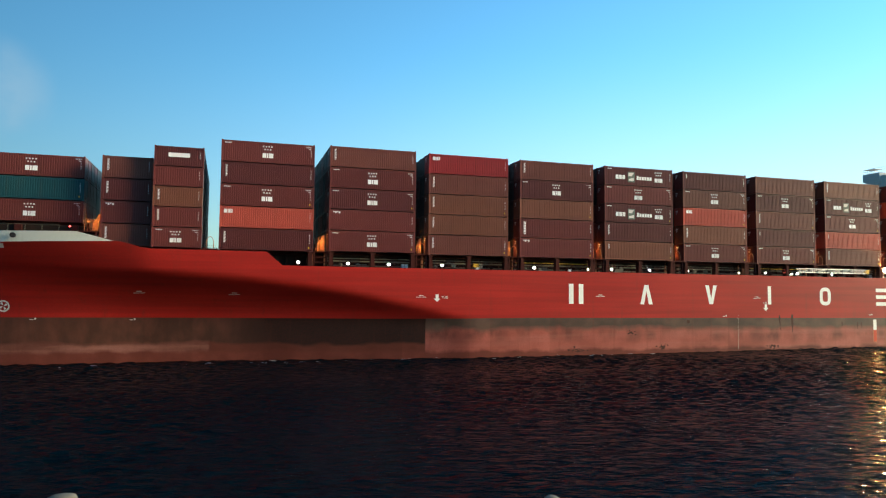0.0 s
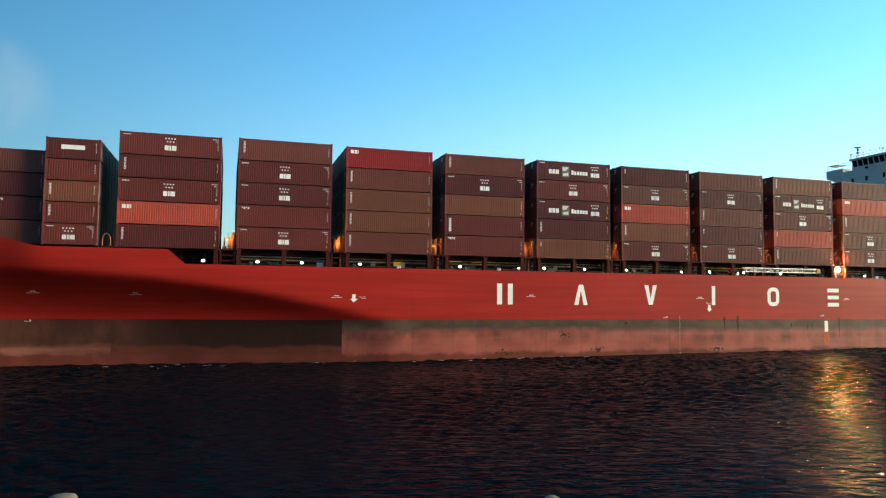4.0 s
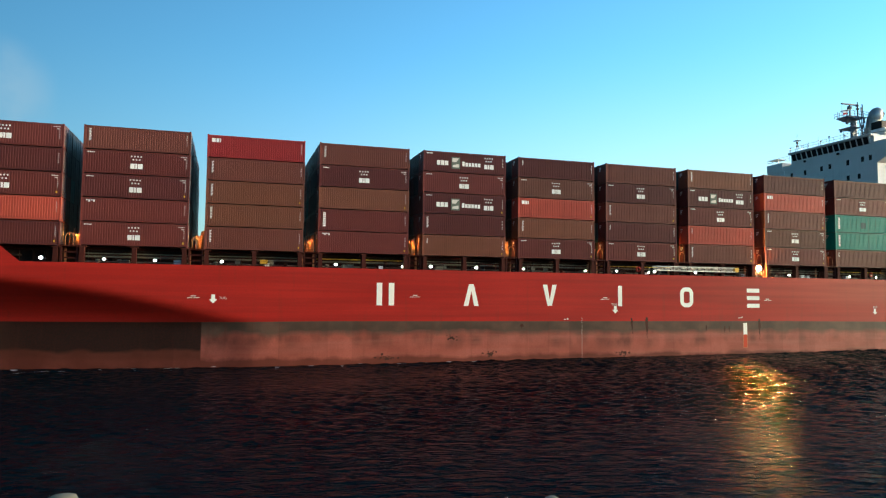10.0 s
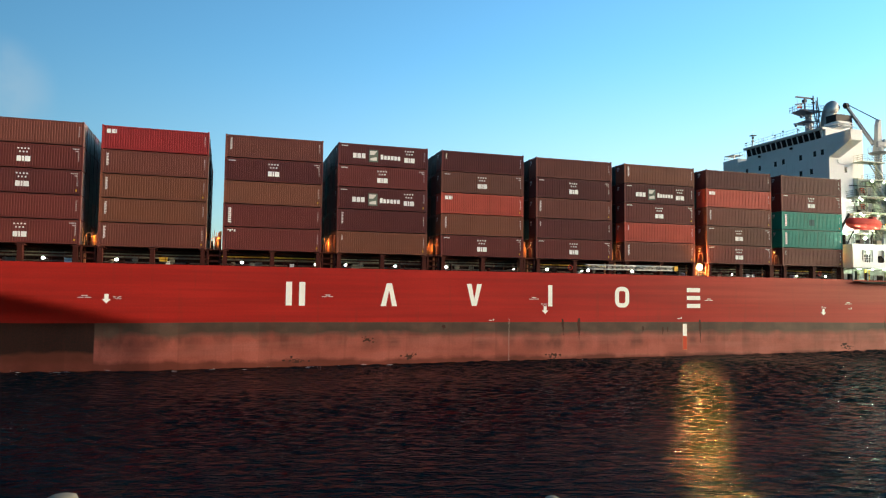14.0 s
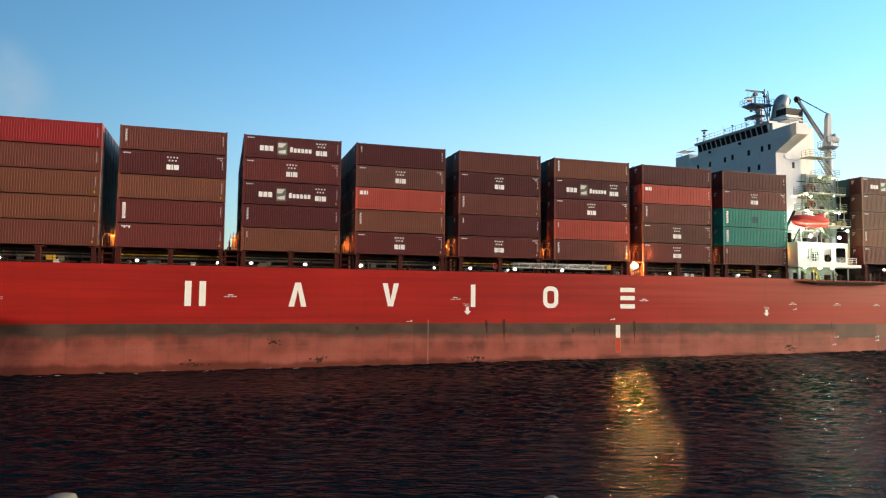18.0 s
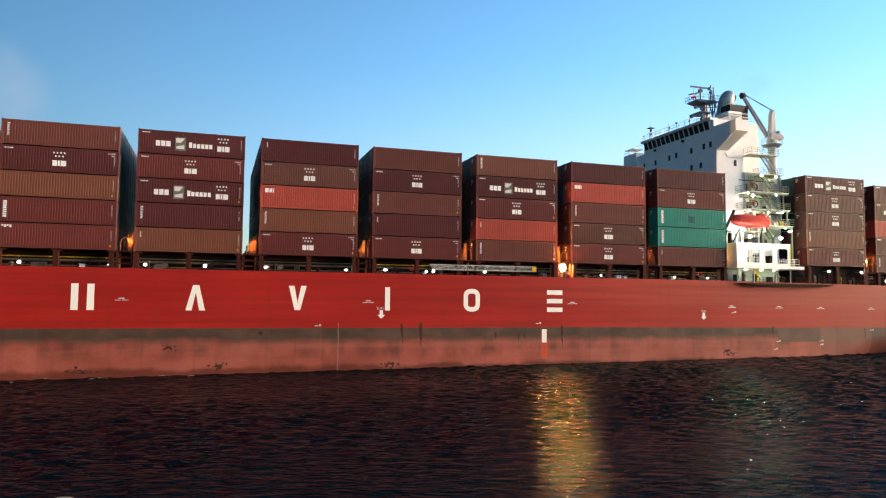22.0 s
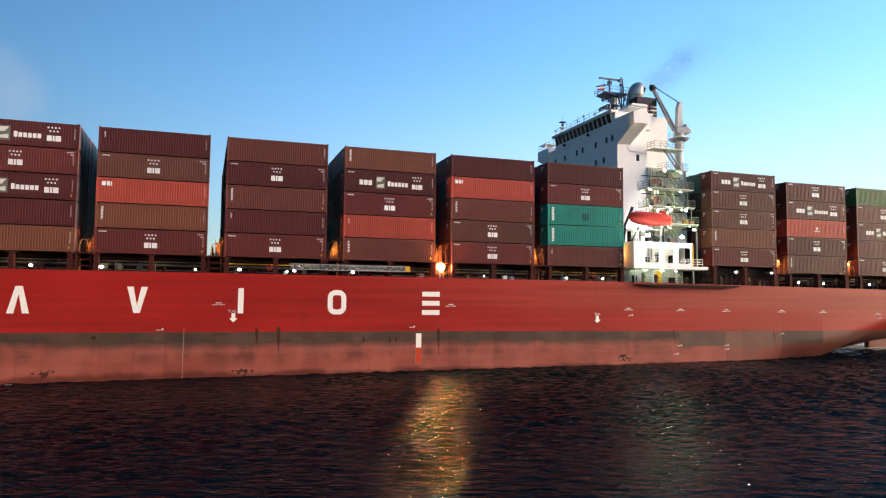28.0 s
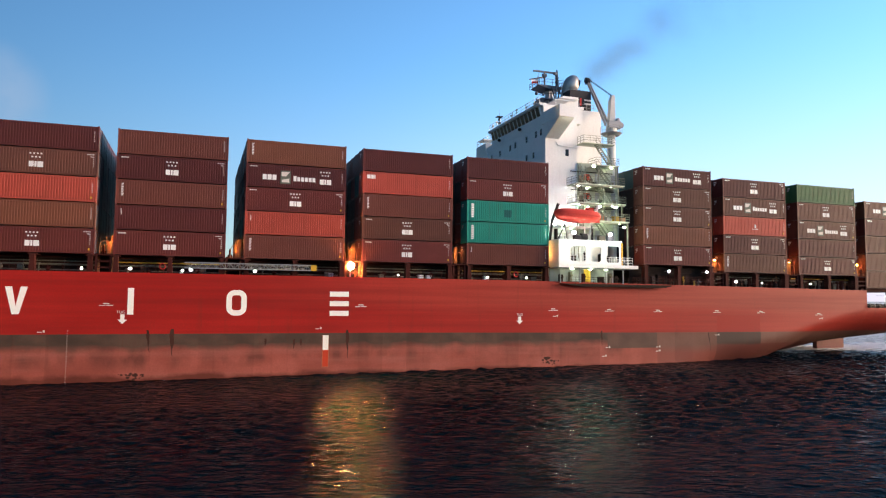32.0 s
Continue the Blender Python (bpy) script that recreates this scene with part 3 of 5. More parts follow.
for x, z in ((-4.9, 0.75), (9.8, 1.1), (31.0, 0.9), (83.6, 1.5), (4.0, 3.3)):
    rng = random.Random(int(x * 7))
    outs = []
    for i in range(22):
        px, pz, s = x + rng.gauss(0, 0.55), z + rng.gauss(0, 0.16), rng.uniform(0.06, 0.24)
        outs.append([(px + s * rng.uniform(0.6, 1.2) * math.cos(k * math.tau / 7), pz + 0.7 * s * rng.uniform(0.6, 1.2) * math.sin(k * math.tau / 7)) for k in range(7)])
    for k, o in enumerate(outs):
        shape("rust_patch", [o], M["rustmark"], "patch of scraped rusty paint", -0.006 - 0.0006 * k, 0.0005)

# ---- bays: stacks of containers ----
LEN, WID, TALL = 12.192, 2.438, 2.899
TIER = 2.924        # one box and the twistlocks below the next
# first x, foot height, inboard shift, tiers from the top down: colour and marking
BAYS = [
    (-85.85, 17.6, 4.9, 12.192, ["maroon Z", "petrol -", "maroon Z"], 9),
    (-71.2, 14.6, 2.2, 6.058, ["brown V", "dark V", "dark N", "brown V"], 10),
    (-64.9, 14.5, 0.31, 6.058, ["dark L", "maroon -", "rust V", "maroon V", "maroon Z"], 12),
    (-56.71, 14.42, 0.31, 12.192, ["maroon Z", "dark V", "maroon Z", "red D", "dark V"], 12),
    (-42.39, 14.58, 0.31, 12.192, ["brown V", "maroon Z", "dark Z", "maroon N", "maroon Z"], 12),
    (-28.27, 14.47, 0.31, 12.192, ["crimson D", "brown V", "rust V", "rust V", "brown V"], 12),
    (-14.17, 14.47, 0.31, 12.192, ["brown V", "dark Z", "rust -", "maroon W", "maroon N"], 12),
    (0.0, 14.47, 0.31, 12.192, ["dark F", "maroon Z", "dark F", "dark V", "rust v"], 12),
    (14.17, 14.47, 0.31, 12.192, ["dark v", "grey Z", "red D", "rust V", "maroon Z"], 12),
    (28.29, 14.47, 0.31, 12.192, ["brown -", "dark Z", "brown V", "dark v", "maroon Z"], 12),
    (42.63, 14.47, 0.31, 12.192, ["rust V", "dark F", "maroon Z", "red v", "brown V"], 12),
    (57.03, 14.47, 0.31, 12.192, ["dark -", "red D", "brown V", "grey Z", "maroon Z"], 12),
    (71.28, 14.47, 0.31, 12.192, ["dark -", "maroon Z", "teal W", "teal W", "brown v"], 12),
    (98.97, 15.17, 0.31, 12.192, ["dark F", "grey Z", "grey Z", "rust V", "maroon Z"], 12),
    (113.4, 14.36, 0.31, 12.192, ["dark Z", "grey F", "red S", "dark Z", "grey V"], 12),
    (128.01, 14.32, 0.31, 12.192, ["green -", "grey Z", "grey F", "dark -", "dark Z"], 12),
    (142.45, 12.36, 0.4, 12.192, ["grey F", "dark N", "grey -", "grey -", "grey -"], 12),
]
MESHES = {}


def corrugated(x0, x1, z0, z1, y, depth=0.048, pitch=0.278):
    """A folded steel wall in the plane y, folded towards +y."""
    g, xs = Geo(), []
    n = max(1, round((x1 - x0) / pitch))
    p = (x1 - x0) / n
    for i in range(n):
        a = x0 + i * p
        xs += [(a, 0), (a + 0.50 * p, 0), (a + 0.55 * p, depth), (a + 0.95 * p, depth)]
    xs.append((x1, 0))
    v = [(x, y + d, z) for x, d in xs for z in (z0, z1)]
    return g.add(v, [(2 * i, 2 * i + 2, 2 * i + 3, 2 * i + 1) for i in range(len(xs) - 1)])


def turned(g, about):
    """The same pieces with x and y exchanged, for end walls at x = about."""
    g.v = [(about + y, x, z) for x, y, z in g.v]
    g.f = [f[::-1] for f in g.f]
    return g


def container_meshes(colour, ln):
    key = (colour, ln)
    if key in MESHES:
        return MESHES[key]
    mat = M["c_" + colour]
    fr = Geo()
    for x in (0, ln - 0.15):
        for y in (0, WID - 0.15):
            fr.box(x, x + 0.15, y, y + 0.15, 0.0, TALL - 0.02)
    for y in (0.005, WID - 0.085):
        fr.box(0.15, ln - 0.15, y + (0.065 if y < 1 else -0.03), y + (0.11 if y < 1 else 0.05), 0.09, 0.20)
        fr.box(0.15, ln - 0.15, y, y + 0.08, TALL - 0.15, TALL - 0.045)
    for x in (0.005, ln - 0.085):
        fr.box(x, x + 0.08, 0.15, WID - 0.15, 0.03, 0.19)
        fr.box(x, x + 0.08, 0.15, WID - 0.15, TALL - 0.15, TALL - 0.03)
    for x in (-0.006, ln - 0.172):
        for y in (-0.006, WID - 0.156):
            for z, h in ((0.0, 0.118), (TALL - 0.125, 0.149)):
                fr.box(x, x + 0.178, y, y + 0.162, z, z + h)
    side = corrugated(0.15, ln - 0.15, 0.20, TALL - 0.16, 0.022)
    back = Geo().box(0.15, ln - 0.15, WID - 0.05, WID - 0.03, 0.19, TALL - 0.13)
    fore = turned(corrugated(0.15, WID - 0.15, 0.19, TALL - 0.15, 0.03, 0.045), 0.0)
    doors = []
    for y0, y1 in ((0.16, WID / 2 - 0.008), (WID / 2 + 0.008, WID - 0.16)):
        d = Geo().box(ln - 0.075, ln - 0.035, y0, y1, 0.20, TALL - 0.16)
        for k in range(4):
            z = 0.34 + k * 0.60
            d.box(ln - 0.035, ln - 0.015, y0 + 0.06, y1 - 0.06, z, z + 0.42)
        doors.append(d)
    bars = []
    for y in (0.45, 0.95, 1.49, 1.99):
        bars.append(Geo().rod((ln - 0.005, y, 0.08), (ln - 0.005, y, TALL - 0.08), 0.022, n=6))
    roof = Geo().box(0.1, ln - 0.1, 0.30, WID - 0.08, TALL - 0.10, TALL - 0.07).box(0.1, ln - 0.1, 0.30, WID - 0.08, 0.14, 0.18)
    out = dict(frame=fr.mesh("frame", mat), side=side.mesh("side_wall", mat), back=back.mesh("back_wall", mat),
               fore=fore.mesh("end_wall", mat), door0=doors[0].mesh("door", mat), door1=doors[1].mesh("door", mat), roof=roof.mesh("roof", mat),
               bars=[b.mesh("locking_bar", M["steel"]) for b in bars])
    # one plain mesh for the boxes deep in the stack
    whole = Geo()
    for q in (fr, fore, *doors, roof):
        whole.add(q.v, q.f)
    whole.box(0.15, ln - 0.15, 0.05, 0.07, 0.19, TALL - 0.13).box(0.15, ln - 0.15, WID - 0.07, WID - 0.05, 0.19, TALL - 0.13)
    out["whole"] = whole.mesh("shipping_container", mat)
    MESHES[key] = out
    return out


def cells(rows, y=-0.004):
    """Small flat plates from (x0, x1, z0, z1)."""
    g = Geo()
    for x0, x1, z0, z1 in rows:
        if abs((x1 - x0) - (z1 - z0)) < 1e-6:       # a round dot
            r, cx, cz = (x1 - x0) * 0.56, (x0 + x1) / 2, (z0 + z1) / 2
            g.prism([(cx + r * math.cos(math.tau * k / 10), cz + r * math.sin(math.tau * k / 10)) for k in range(10)], y, y + 0.02)
        else:
            g.box(x0, x1, y, y + 0.02, z0, z1)
    # small plates on the forward end wall
    for y0, z0, w, h in ((1.45, 2.34, 0.55, 0.12), (1.55, 2.12, 0.42, 0.09), (1.75, 1.92, 0.22, 0.09)):
        g.box(-0.002, 0.02, y0, y0 + w, z0, z0 + h)
    return g


def emblem_rows(x, z, w):
    """Seven dots over three blocks, w wide, from the lower left corner."""
    k = w / 1.40
    r = [(x + (0.02 + 0.36 * i) * k, x + (0.20 + 0.36 * i) * k, z + 1.42 * k, z + 1.60 * k) for i in range(4)]
    r += [(x + (0.22 + 0.36 * i) * k, x + (0.40 + 0.36 * i) * k, z + 1.02 * k, z + 1.20 * k) for i in range(3)]
    s = [(x, x + 0.48 * k, z, z + 0.62 * k), (x + 0.56 * k, x + 0.76 * k, z, z + 0.62 * k), (x + 0.84 * k, x + 1.40 * k, z, z + 0.62 * k)]
    return r + s


def marking_mesh(kind, ln):
    key = ("mark", kind, ln)
    if key in MESHES:
        return MESHES[key]
    rows, extra = [], []
    top = TALL - 0.42
    mid = ln / 2
    if kind == "Z":
        rows = emblem_rows(mid - 0.82, 0.76, 1.40)
        rows += [(0.45 + 0.22 * i, 0.62 + 0.22 * i, top, top + 0.12) for i in range(4)]
        rows += [(ln - 1.15 + 0.2 * i, ln - 1.02 + 0.2 * i, top, top + 0.09) for i in range(4)] + [(ln - 0.8, ln - 0.55, top - 0.25, top - 0.17)]
    elif kind == "F":
        a, b = 0.98, 1.62
        rows = [(1.95 + 0.58 * i, 2.43 + 0.58 * i, a, b) for i in range(3)]
        rows += [(5.66 + 0.465 * i, 6.02 + 0.465 * i, a, b - (0.12 if i else 0)) for i in range(6)]
        rows += emblem_rows(8.92, 0.76, 1.42)
        rows += [(0.45 + 0.22 * i, 0.62 + 0.22 * i, top, top + 0.12) for i in range(4)]
    elif kind == "D":
        rows = [(0.55, 0.98, 1.95, 2.45), (1.08, 1.40, 1.95, 2.45), (1.48, 1.62, 1.95, 2.45)]
    elif kind == "V":
        rows = [(0.60, 0.60 + (0.26 if i % 2 else 0.18), 1.0 + 0.19 * i, 1.12 + 0.19 * i) for i in range(8)]
    elif kind == "v":
        rows = [(0.62, 0.74, 1.75 + 0.14 * i, 1.84 + 0.14 * i) for i in range(5)]
    elif kind == "W":
        rows = [(0.62, 0.98, 0.55 + 0.24 * i, 0.73 + 0.24 * i) for i in range(8)]
    elif kind == "L":
        rows = [(1.7, 4.3, 1.35, 1.95)]
    elif kind == "N":
        rows = [(0.55 + 0.26 * i, 0.75 + 0.26 * i, top - 0.15 * (i % 2), top + 0.14) for i in range(4)]
    elif kind == "S":
        rows = [(mid - 0.6 + 0.2 * i, mid - 0.46 + 0.2 * i, 1.0, 1.1) for i in range(6)] + [(mid - 0.14, mid + 0.14, 1.25, 1.75)]
    # faint number column beside the far post
    rows += [(ln - 0.52, ln - 0.42, 1.1 + 0.22 * i, 1.17 + 0.22 * i) for i in range(6)]
    MESHES[key] = cells(rows).mesh("marking", M["stencil"])
    return MESHES[key]


ICON = Geo().box(4.08, 5.32, -0.003, 0.02, 0.55, 2.20)
ICON_IN = Geo().prism([(4.25, 0.75), (5.15, 0.75), (5.15, 1.25), (4.25, 1.05)], -0.007, 0.0).prism([(4.2, 1.5), (4.75, 1.5), (5.2, 2.05), (4.2, 2.05)], -0.007, 0.0)
ICON_ME = ICON.mesh("emblem_square", paint("emblem_square", (0.13, 0.15, 0.12), 0.6, 0.1))
ICON_IN_ME = ICON_IN.mesh("emblem_square_light", M["mark"])
SMALL = Geo().box(11.55, 11.72, -0.004, 0.02, 0.42, 0.66).mesh("sticker", M["yellow"])

STICK = [0, 0]
P0 = (LEN - 0.3) / round((LEN - 0.3) / 0.278)
PATCH = corrugated(0.15 + 19 * P0, 0.15 + 23 * P0, 0.75, 1.75, 0.016).mesh("repair_patch", M["patch"])
WORDS = {"maroon": "maroon", "dark": "dark maroon", "brown": "brown", "rust": "rust-brown", "red": "bright red", "crimson": "crimson", "teal": "teal green", "petrol": "dark blue-green", "green": "faded green", "black": "near-black", "grey": "dull grey-brown"}
SAYS = {"Z": "with white dotted emblem", "F": "with white emblem row and square", "D": "with small white emblem", "V": "with upright white figures", "v": "with small white figures",
        "W": "with tall white side strip", "L": "with a white label plate", "N": "with white number bars", "S": "with small pale emblem", "-": "with worn plain walls"}


def container(colour, kind, ln):
    """A corrugated steel freight container; its corner on the ship's outer side is the origin."""
    c = container_meshes(colour, ln)
    size = "forty-foot" if ln > 7 else "twenty-foot"
    ob = tagged(new("shipping_container"), f"{WORDS[colour]} {size} corrugated steel container {SAYS[kind]}", "container", "containers stacked on deck")
    ob.empty_display_size = 0.3
    for nm, k in (("frame", "frame"), ("side_wall", "side"), ("back_wall", "back"), ("end_wall", "fore"), ("roof", "roof")):
        part(nm, c[k], None, ob)
    for k in ("door0", "door1"):
        part("door", c[k], None, ob)
    for b in c["bars"]:
        part("locking_bar", b, None, ob, "thin steel locking bar")
    tagged(part("marking", marking_mesh(kind, ln), None, ob, "white painted marking"), kind="stuff")
    STICK[0] += 1
    if ln > 7 and STICK[0] % 5 in (0, 2):
        part("placard", SMALL, None, ob, "small yellow warning placard")
    if colour == "teal" and not STICK[1]:
        STICK[1] = 1
        part("repair_patch", PATCH, None, ob, "dark repair patch on the wall")
    if kind == "F":
        e = part("emblem_square", ICON_ME, None, ob, "dark square emblem")
        part("emblem_square_light", ICON_IN_ME, None, e, "pale corner of the emblem")
    return ob


rng = random.Random(7)
INNER = {}
# colours of the inner rows: mostly near-black, the gaps' shade painted in
GAP_SHADE = ["maroon", "black", "black", "dark", "black", "petrol", "dark", "black", "black"]
for x0, z0, y0, ln, tiers, rows in BAYS:
    n = len(tiers)
    squash = 0.9 if x0 == -64.9 else 1.0
    pitch = TIER * squash
    for i, spec in enumerate(tiers):
        colour, kind = spec.split()
        aboard(container(colour, kind, ln), pose(x0 + rng.uniform(-0.02, 0.02), y0 + rng.uniform(-0.015, 0.015), z0 + pitch * (n - 1 - i)) @ Matrix.Diagonal((1, 1, squash, 1)))
    step = (BEAM - 2 * y0 - WID) / (rows - 1)
    for r in range(1, rows):
        high = n if r < rows - 2 or n < 5 else n - rng.choice((0, 0, 1))
        for i in range(high):
            colour = rng.choice(GAP_SHADE if x0 < 90 else GAP_SHADE[1:6])
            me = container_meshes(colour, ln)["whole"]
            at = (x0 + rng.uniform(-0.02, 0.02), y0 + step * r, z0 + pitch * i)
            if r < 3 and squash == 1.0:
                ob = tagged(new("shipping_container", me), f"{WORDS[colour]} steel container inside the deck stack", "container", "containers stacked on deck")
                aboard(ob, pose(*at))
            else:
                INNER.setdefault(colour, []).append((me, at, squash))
both, slots = Geo(), []
for c, (colour, items) in enumerate(INNER.items()):
    for me, at, k in items:
        both.add([(v.co.x + at[0], v.co.y + at[1], v.co.z * k + at[2]) for v in me.vertices], [tuple(p.vertices) for p in me.polygons])
        slots += [c] * len(me.polygons)
inner_me = both.mesh("inner_containers", M["c_" + next(iter(INNER))])
for colour in list(INNER)[1:]:
    inner_me.materials.append(M["c_" + colour])
inner_me.polygons.foreach_set("material_index", slots)
aboard(tagged(new("inner_containers", inner_me), "dense inner rows of containers, mostly near-black for the gaps' shade", "containers", kind="stuff"), Matrix.Identity(4))

# ---- under the containers: posts, coamings, pipes, lamps ----
def rail(name, pts, tall, parent, mat, bars=2, every=1.5, r=0.022, label=""):
    """A railing along points: a part with posts and bars."""
    n = node(name, parent)
    if label:
        tagged(n, label)
    if len(pts) > 6:                # a round rail stays one bent piece
        g = Geo()
        for a, b in zip(pts, pts[1:]):
            g.rod(Vector(a) + Vector((0, 0, tall)), Vector(b) + Vector((0, 0, tall)), r, n=5, caps=False)
        part("handrail", g, mat, n)
    else:
        for a, b in zip(pts, pts[1:]):
            for k in range(1, bars + 1):
                up = Vector((0, 0, tall * k / bars))
                part("handrail", Geo().rod(Vector(a) + up, Vector(b) + up, r, n=5, caps=False), mat, n)
    p = Geo()
    for a, b in zip(pts, pts[1:]):
        a, b = Vector(a), Vector(b)
        m = max(1, round((b - a).length / every))
        for i in range(m + 1):
            q = a.lerp(b, i / m)
            p.rod(q, q + Vector((0, 0, tall)), r, n=5, caps=False)
    tagged(part("rail_infill", p, mat, n), kind="stuff")
    return n


POST = Geo().prism([(-0.30, 0), (0.30, 0), (0.22, 1.95), (-0.22, 1.95)], 0.02, 0.9).mesh("support_post", M["brown"])
HEAD = Geo().box(-0.45, 0.45, 0.0, 2.4, 1.80, 1.95).mesh("post_head", M["brown"])
for k, (x0, z0, y0, ln, tiers, rows) in enumerate(BAYS):
    if x0 < -60 or x0 > 140:
        continue
    foot = hull_top(x0 + 6) - 0.05
    if x0 < -50:
        foot = 12.4
    for dx in (0.35, ln / 2, ln - 0.35):
        if x0 + dx < -48.4:
            continue
        for me in (POST, HEAD):
            o = part(me.name, me, None, ship)
            o.location = (x0 + dx, 0.12, foot)
            o.scale = (1, 1, (z0 - foot - 0.02) / 1.95)
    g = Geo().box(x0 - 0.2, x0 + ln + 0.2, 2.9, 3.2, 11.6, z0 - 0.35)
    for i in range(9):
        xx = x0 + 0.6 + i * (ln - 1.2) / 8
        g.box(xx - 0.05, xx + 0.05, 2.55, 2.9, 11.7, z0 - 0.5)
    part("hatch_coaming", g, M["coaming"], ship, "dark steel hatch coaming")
    g = Geo().box(x0 - 0.1, x0 + ln + 0.1, 2.7, BEAM - 2.7, z0 - 0.35, z0 - 0.03)
    part("hatch_cover", g, M["brown"], ship, "brown steel hatch cover")
    if x0 > -55:
        xa = max(x0, -47)
        for yy, zz, r, mt in ((2.2, 13.35, 0.11, "pipe"), (2.35, 12.75, 0.08, "pipe"), (1.6, 14.02, 0.06, "coaming"), (2.0, 13.72, 0.07, "yellow" if k % 3 == 0 else "pipe")):
            part("deck_pipe", Geo().rod((xa, yy, zz), (x0 + ln, yy, zz), r, n=8), M[mt], ship, "pipe along the side deck")
        rail("side_rail", [(xa, 0.2, 12.4), (x0 + ln, 0.2, 12.4)], 1.05, ship, M["brown"], 3, 1.6, 0.02)
        rg = random.Random(100 + k)
        for i in range(7):
            xx, s = xa + rg.uniform(0.8, x0 + ln - xa - 0.8), rg.uniform(0.18, 0.45)
            kind = rg.choice(("vent", "box", "reel", "valve"))
            g = Geo()
            if kind == "vent":
                g.rod((xx, 1.6, 11.6), (xx, 1.6, 12.7), 0.16, n=10).ball((xx, 1.6, 12.85), 0.3, 0.3, 0.2, 10, 6)
            elif kind == "box":
                g.box(xx - s, xx + s, 1.2, 1.9, 12.0, 12.6 + s).box(xx - s - 0.04, xx + s + 0.04, 1.16, 1.94, 12.6 + s, 12.66 + s)
            elif kind == "reel":
                g.rod((xx, 1.2, 13.0), (xx, 1.5, 13.0), 0.34, n=16).rod((xx, 1.1, 13.0), (xx, 1.6, 13.0), 0.1, n=8).box(xx - 0.05, xx + 0.05, 1.3, 1.4, 11.6, 13.0)
            else:
                g.rod((xx, 2.0, 12.0), (xx, 2.0, 13.5), 0.07, n=8).rod((xx - 0.2, 2.0, 13.5), (xx + 0.2, 2.0, 13.5), 0.05, n=8)
            part("deck_" + kind, g, M[rg.choice(("coaming", "pipe", "pipe", "white" if kind == "box" else "brown"))], ship, "small deck fitting under the stacks")

# lashing bridges in the gaps between bays
def lashing_bridge(xa, xb, foot, lit, deep=True):
    n = tagged(node("lashing_bridge", ship), "rusty brown lashing bridge between two bays")
    w = xb - xa
    for x in (xa + 0.12, xb - 0.32):
        part("bridge_post", Geo().box(x, x + 0.2, 0.35, 0.75, foot, foot + 2.2), M["brown"], n)
        part("bridge_post", Geo().box(x, x + 0.2, 2.7, 3.1, foot, foot + 2.2), M["warm_orange"], n)
    for z in (0.55, 1.25, 1.95):
        part("bridge_beam", Geo().box(xa + 0.05, xb - 0.05, 0.4, 0.7, foot + z, foot + z + 0.16), M["brown"], n)
    if deep:
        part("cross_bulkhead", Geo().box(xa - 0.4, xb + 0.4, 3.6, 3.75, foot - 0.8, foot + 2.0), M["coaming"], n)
    part("walkway", Geo().box(xa + 0.1, xb - 0.1, 0.3, BEAM - 0.3, foot + 2.0, foot + 2.1), M["brown"], n)
    g = Geo()
    for i in range(2):
        g.rod((xa + 0.35, 0.36, foot + 2.2 + 0.25 * i), (xb - 0.35, 0.36, foot + 2.2 + 0.25 * i), 0.02, n=5)
    part("ladder_rungs", g, M["brown"], n)
    g = Geo()
    for i in range(9):
        a = math.pi * i / 8
        b = math.pi * (i + 1) / 8
        if i < 8:
            g.rod((xa + w / 2 - 0.45 * math.cos(a), 0.5, foot + 2.9 + 0.75 * math.sin(a)), (xa + w / 2 - 0.45 * math.cos(b), 0.5, foot + 2.9 + 0.75 * math.sin(b)), 0.045, n=6)
    for s in (-0.45, 0.45):
        g.rod((xa + w / 2 + s, 0.5, foot + 2.1), (xa + w / 2 + s, 0.5, foot + 2.9), 0.045, n=6)
    part("guard_hoop", g, M["warm_orange"], n, "orange guard hoop")
    if deep:
        # reflector panel, painted orange to strengthen the glow in the gap
        part("panel", Geo().prism([(xa + w * 0.48, foot + 2.1), (xb - 0.12, foot + 2.1), (xb - 0.12, foot + 4.7), (xa + w * 0.74, foot + 4.55), (xa + w * 0.68, foot + 3.9), (xa + w * 0.52, foot + 3.5)], 3.75, 3.85), M["warm_orange"], n)
        rg = random.Random(int(xa * 3))
        for i in range(4):
            x, zt = xa + w * (0.3 + 0.14 * i), foot + 3.2 + rg.uniform(0, 1.6)
            part("lashing_rod", Geo().rod((x, 2.6 + 0.2 * i, foot + 2.1), (x + rg.uniform(-0.3, 0.3), 2.7 + 0.2 * i, zt), 0.035, n=5), M["warm_orange"], n)
        part("locker", Geo().box(xb - 0.85, xb - 0.4, 2.9, 3.3, foot + 2.1, foot + 3.0 + rg.uniform(0, 0.7)), M["warm_orange"], n)
        part("stowage_bin", Geo().box(xa + 0.4, xa + 0.9, 3.2, 3.6, foot + 2.1, foot + 2.6).rod((xa + 0.65, 3.3, foot + 2.6), (xa + 0.65, 3.3, foot + 3.3), 0.12, n=8), M["brown"], n)
    if lit and xa > 100:
        # added reflector for the glow at the lashing platform's end
        part("lit_plate", Geo().prism([(xa + w * 0.25, foot + 2.1), (xb - 0.2, foot + 2.1), (xb - 0.2, foot + 4.2), (xa + w * 0.45, foot + 4.5), (xa + w * 0.25, foot + 3.6)], 1.75, 1.85), M["warm_orange"], n, "added orange plate that catches the lamp's glow")
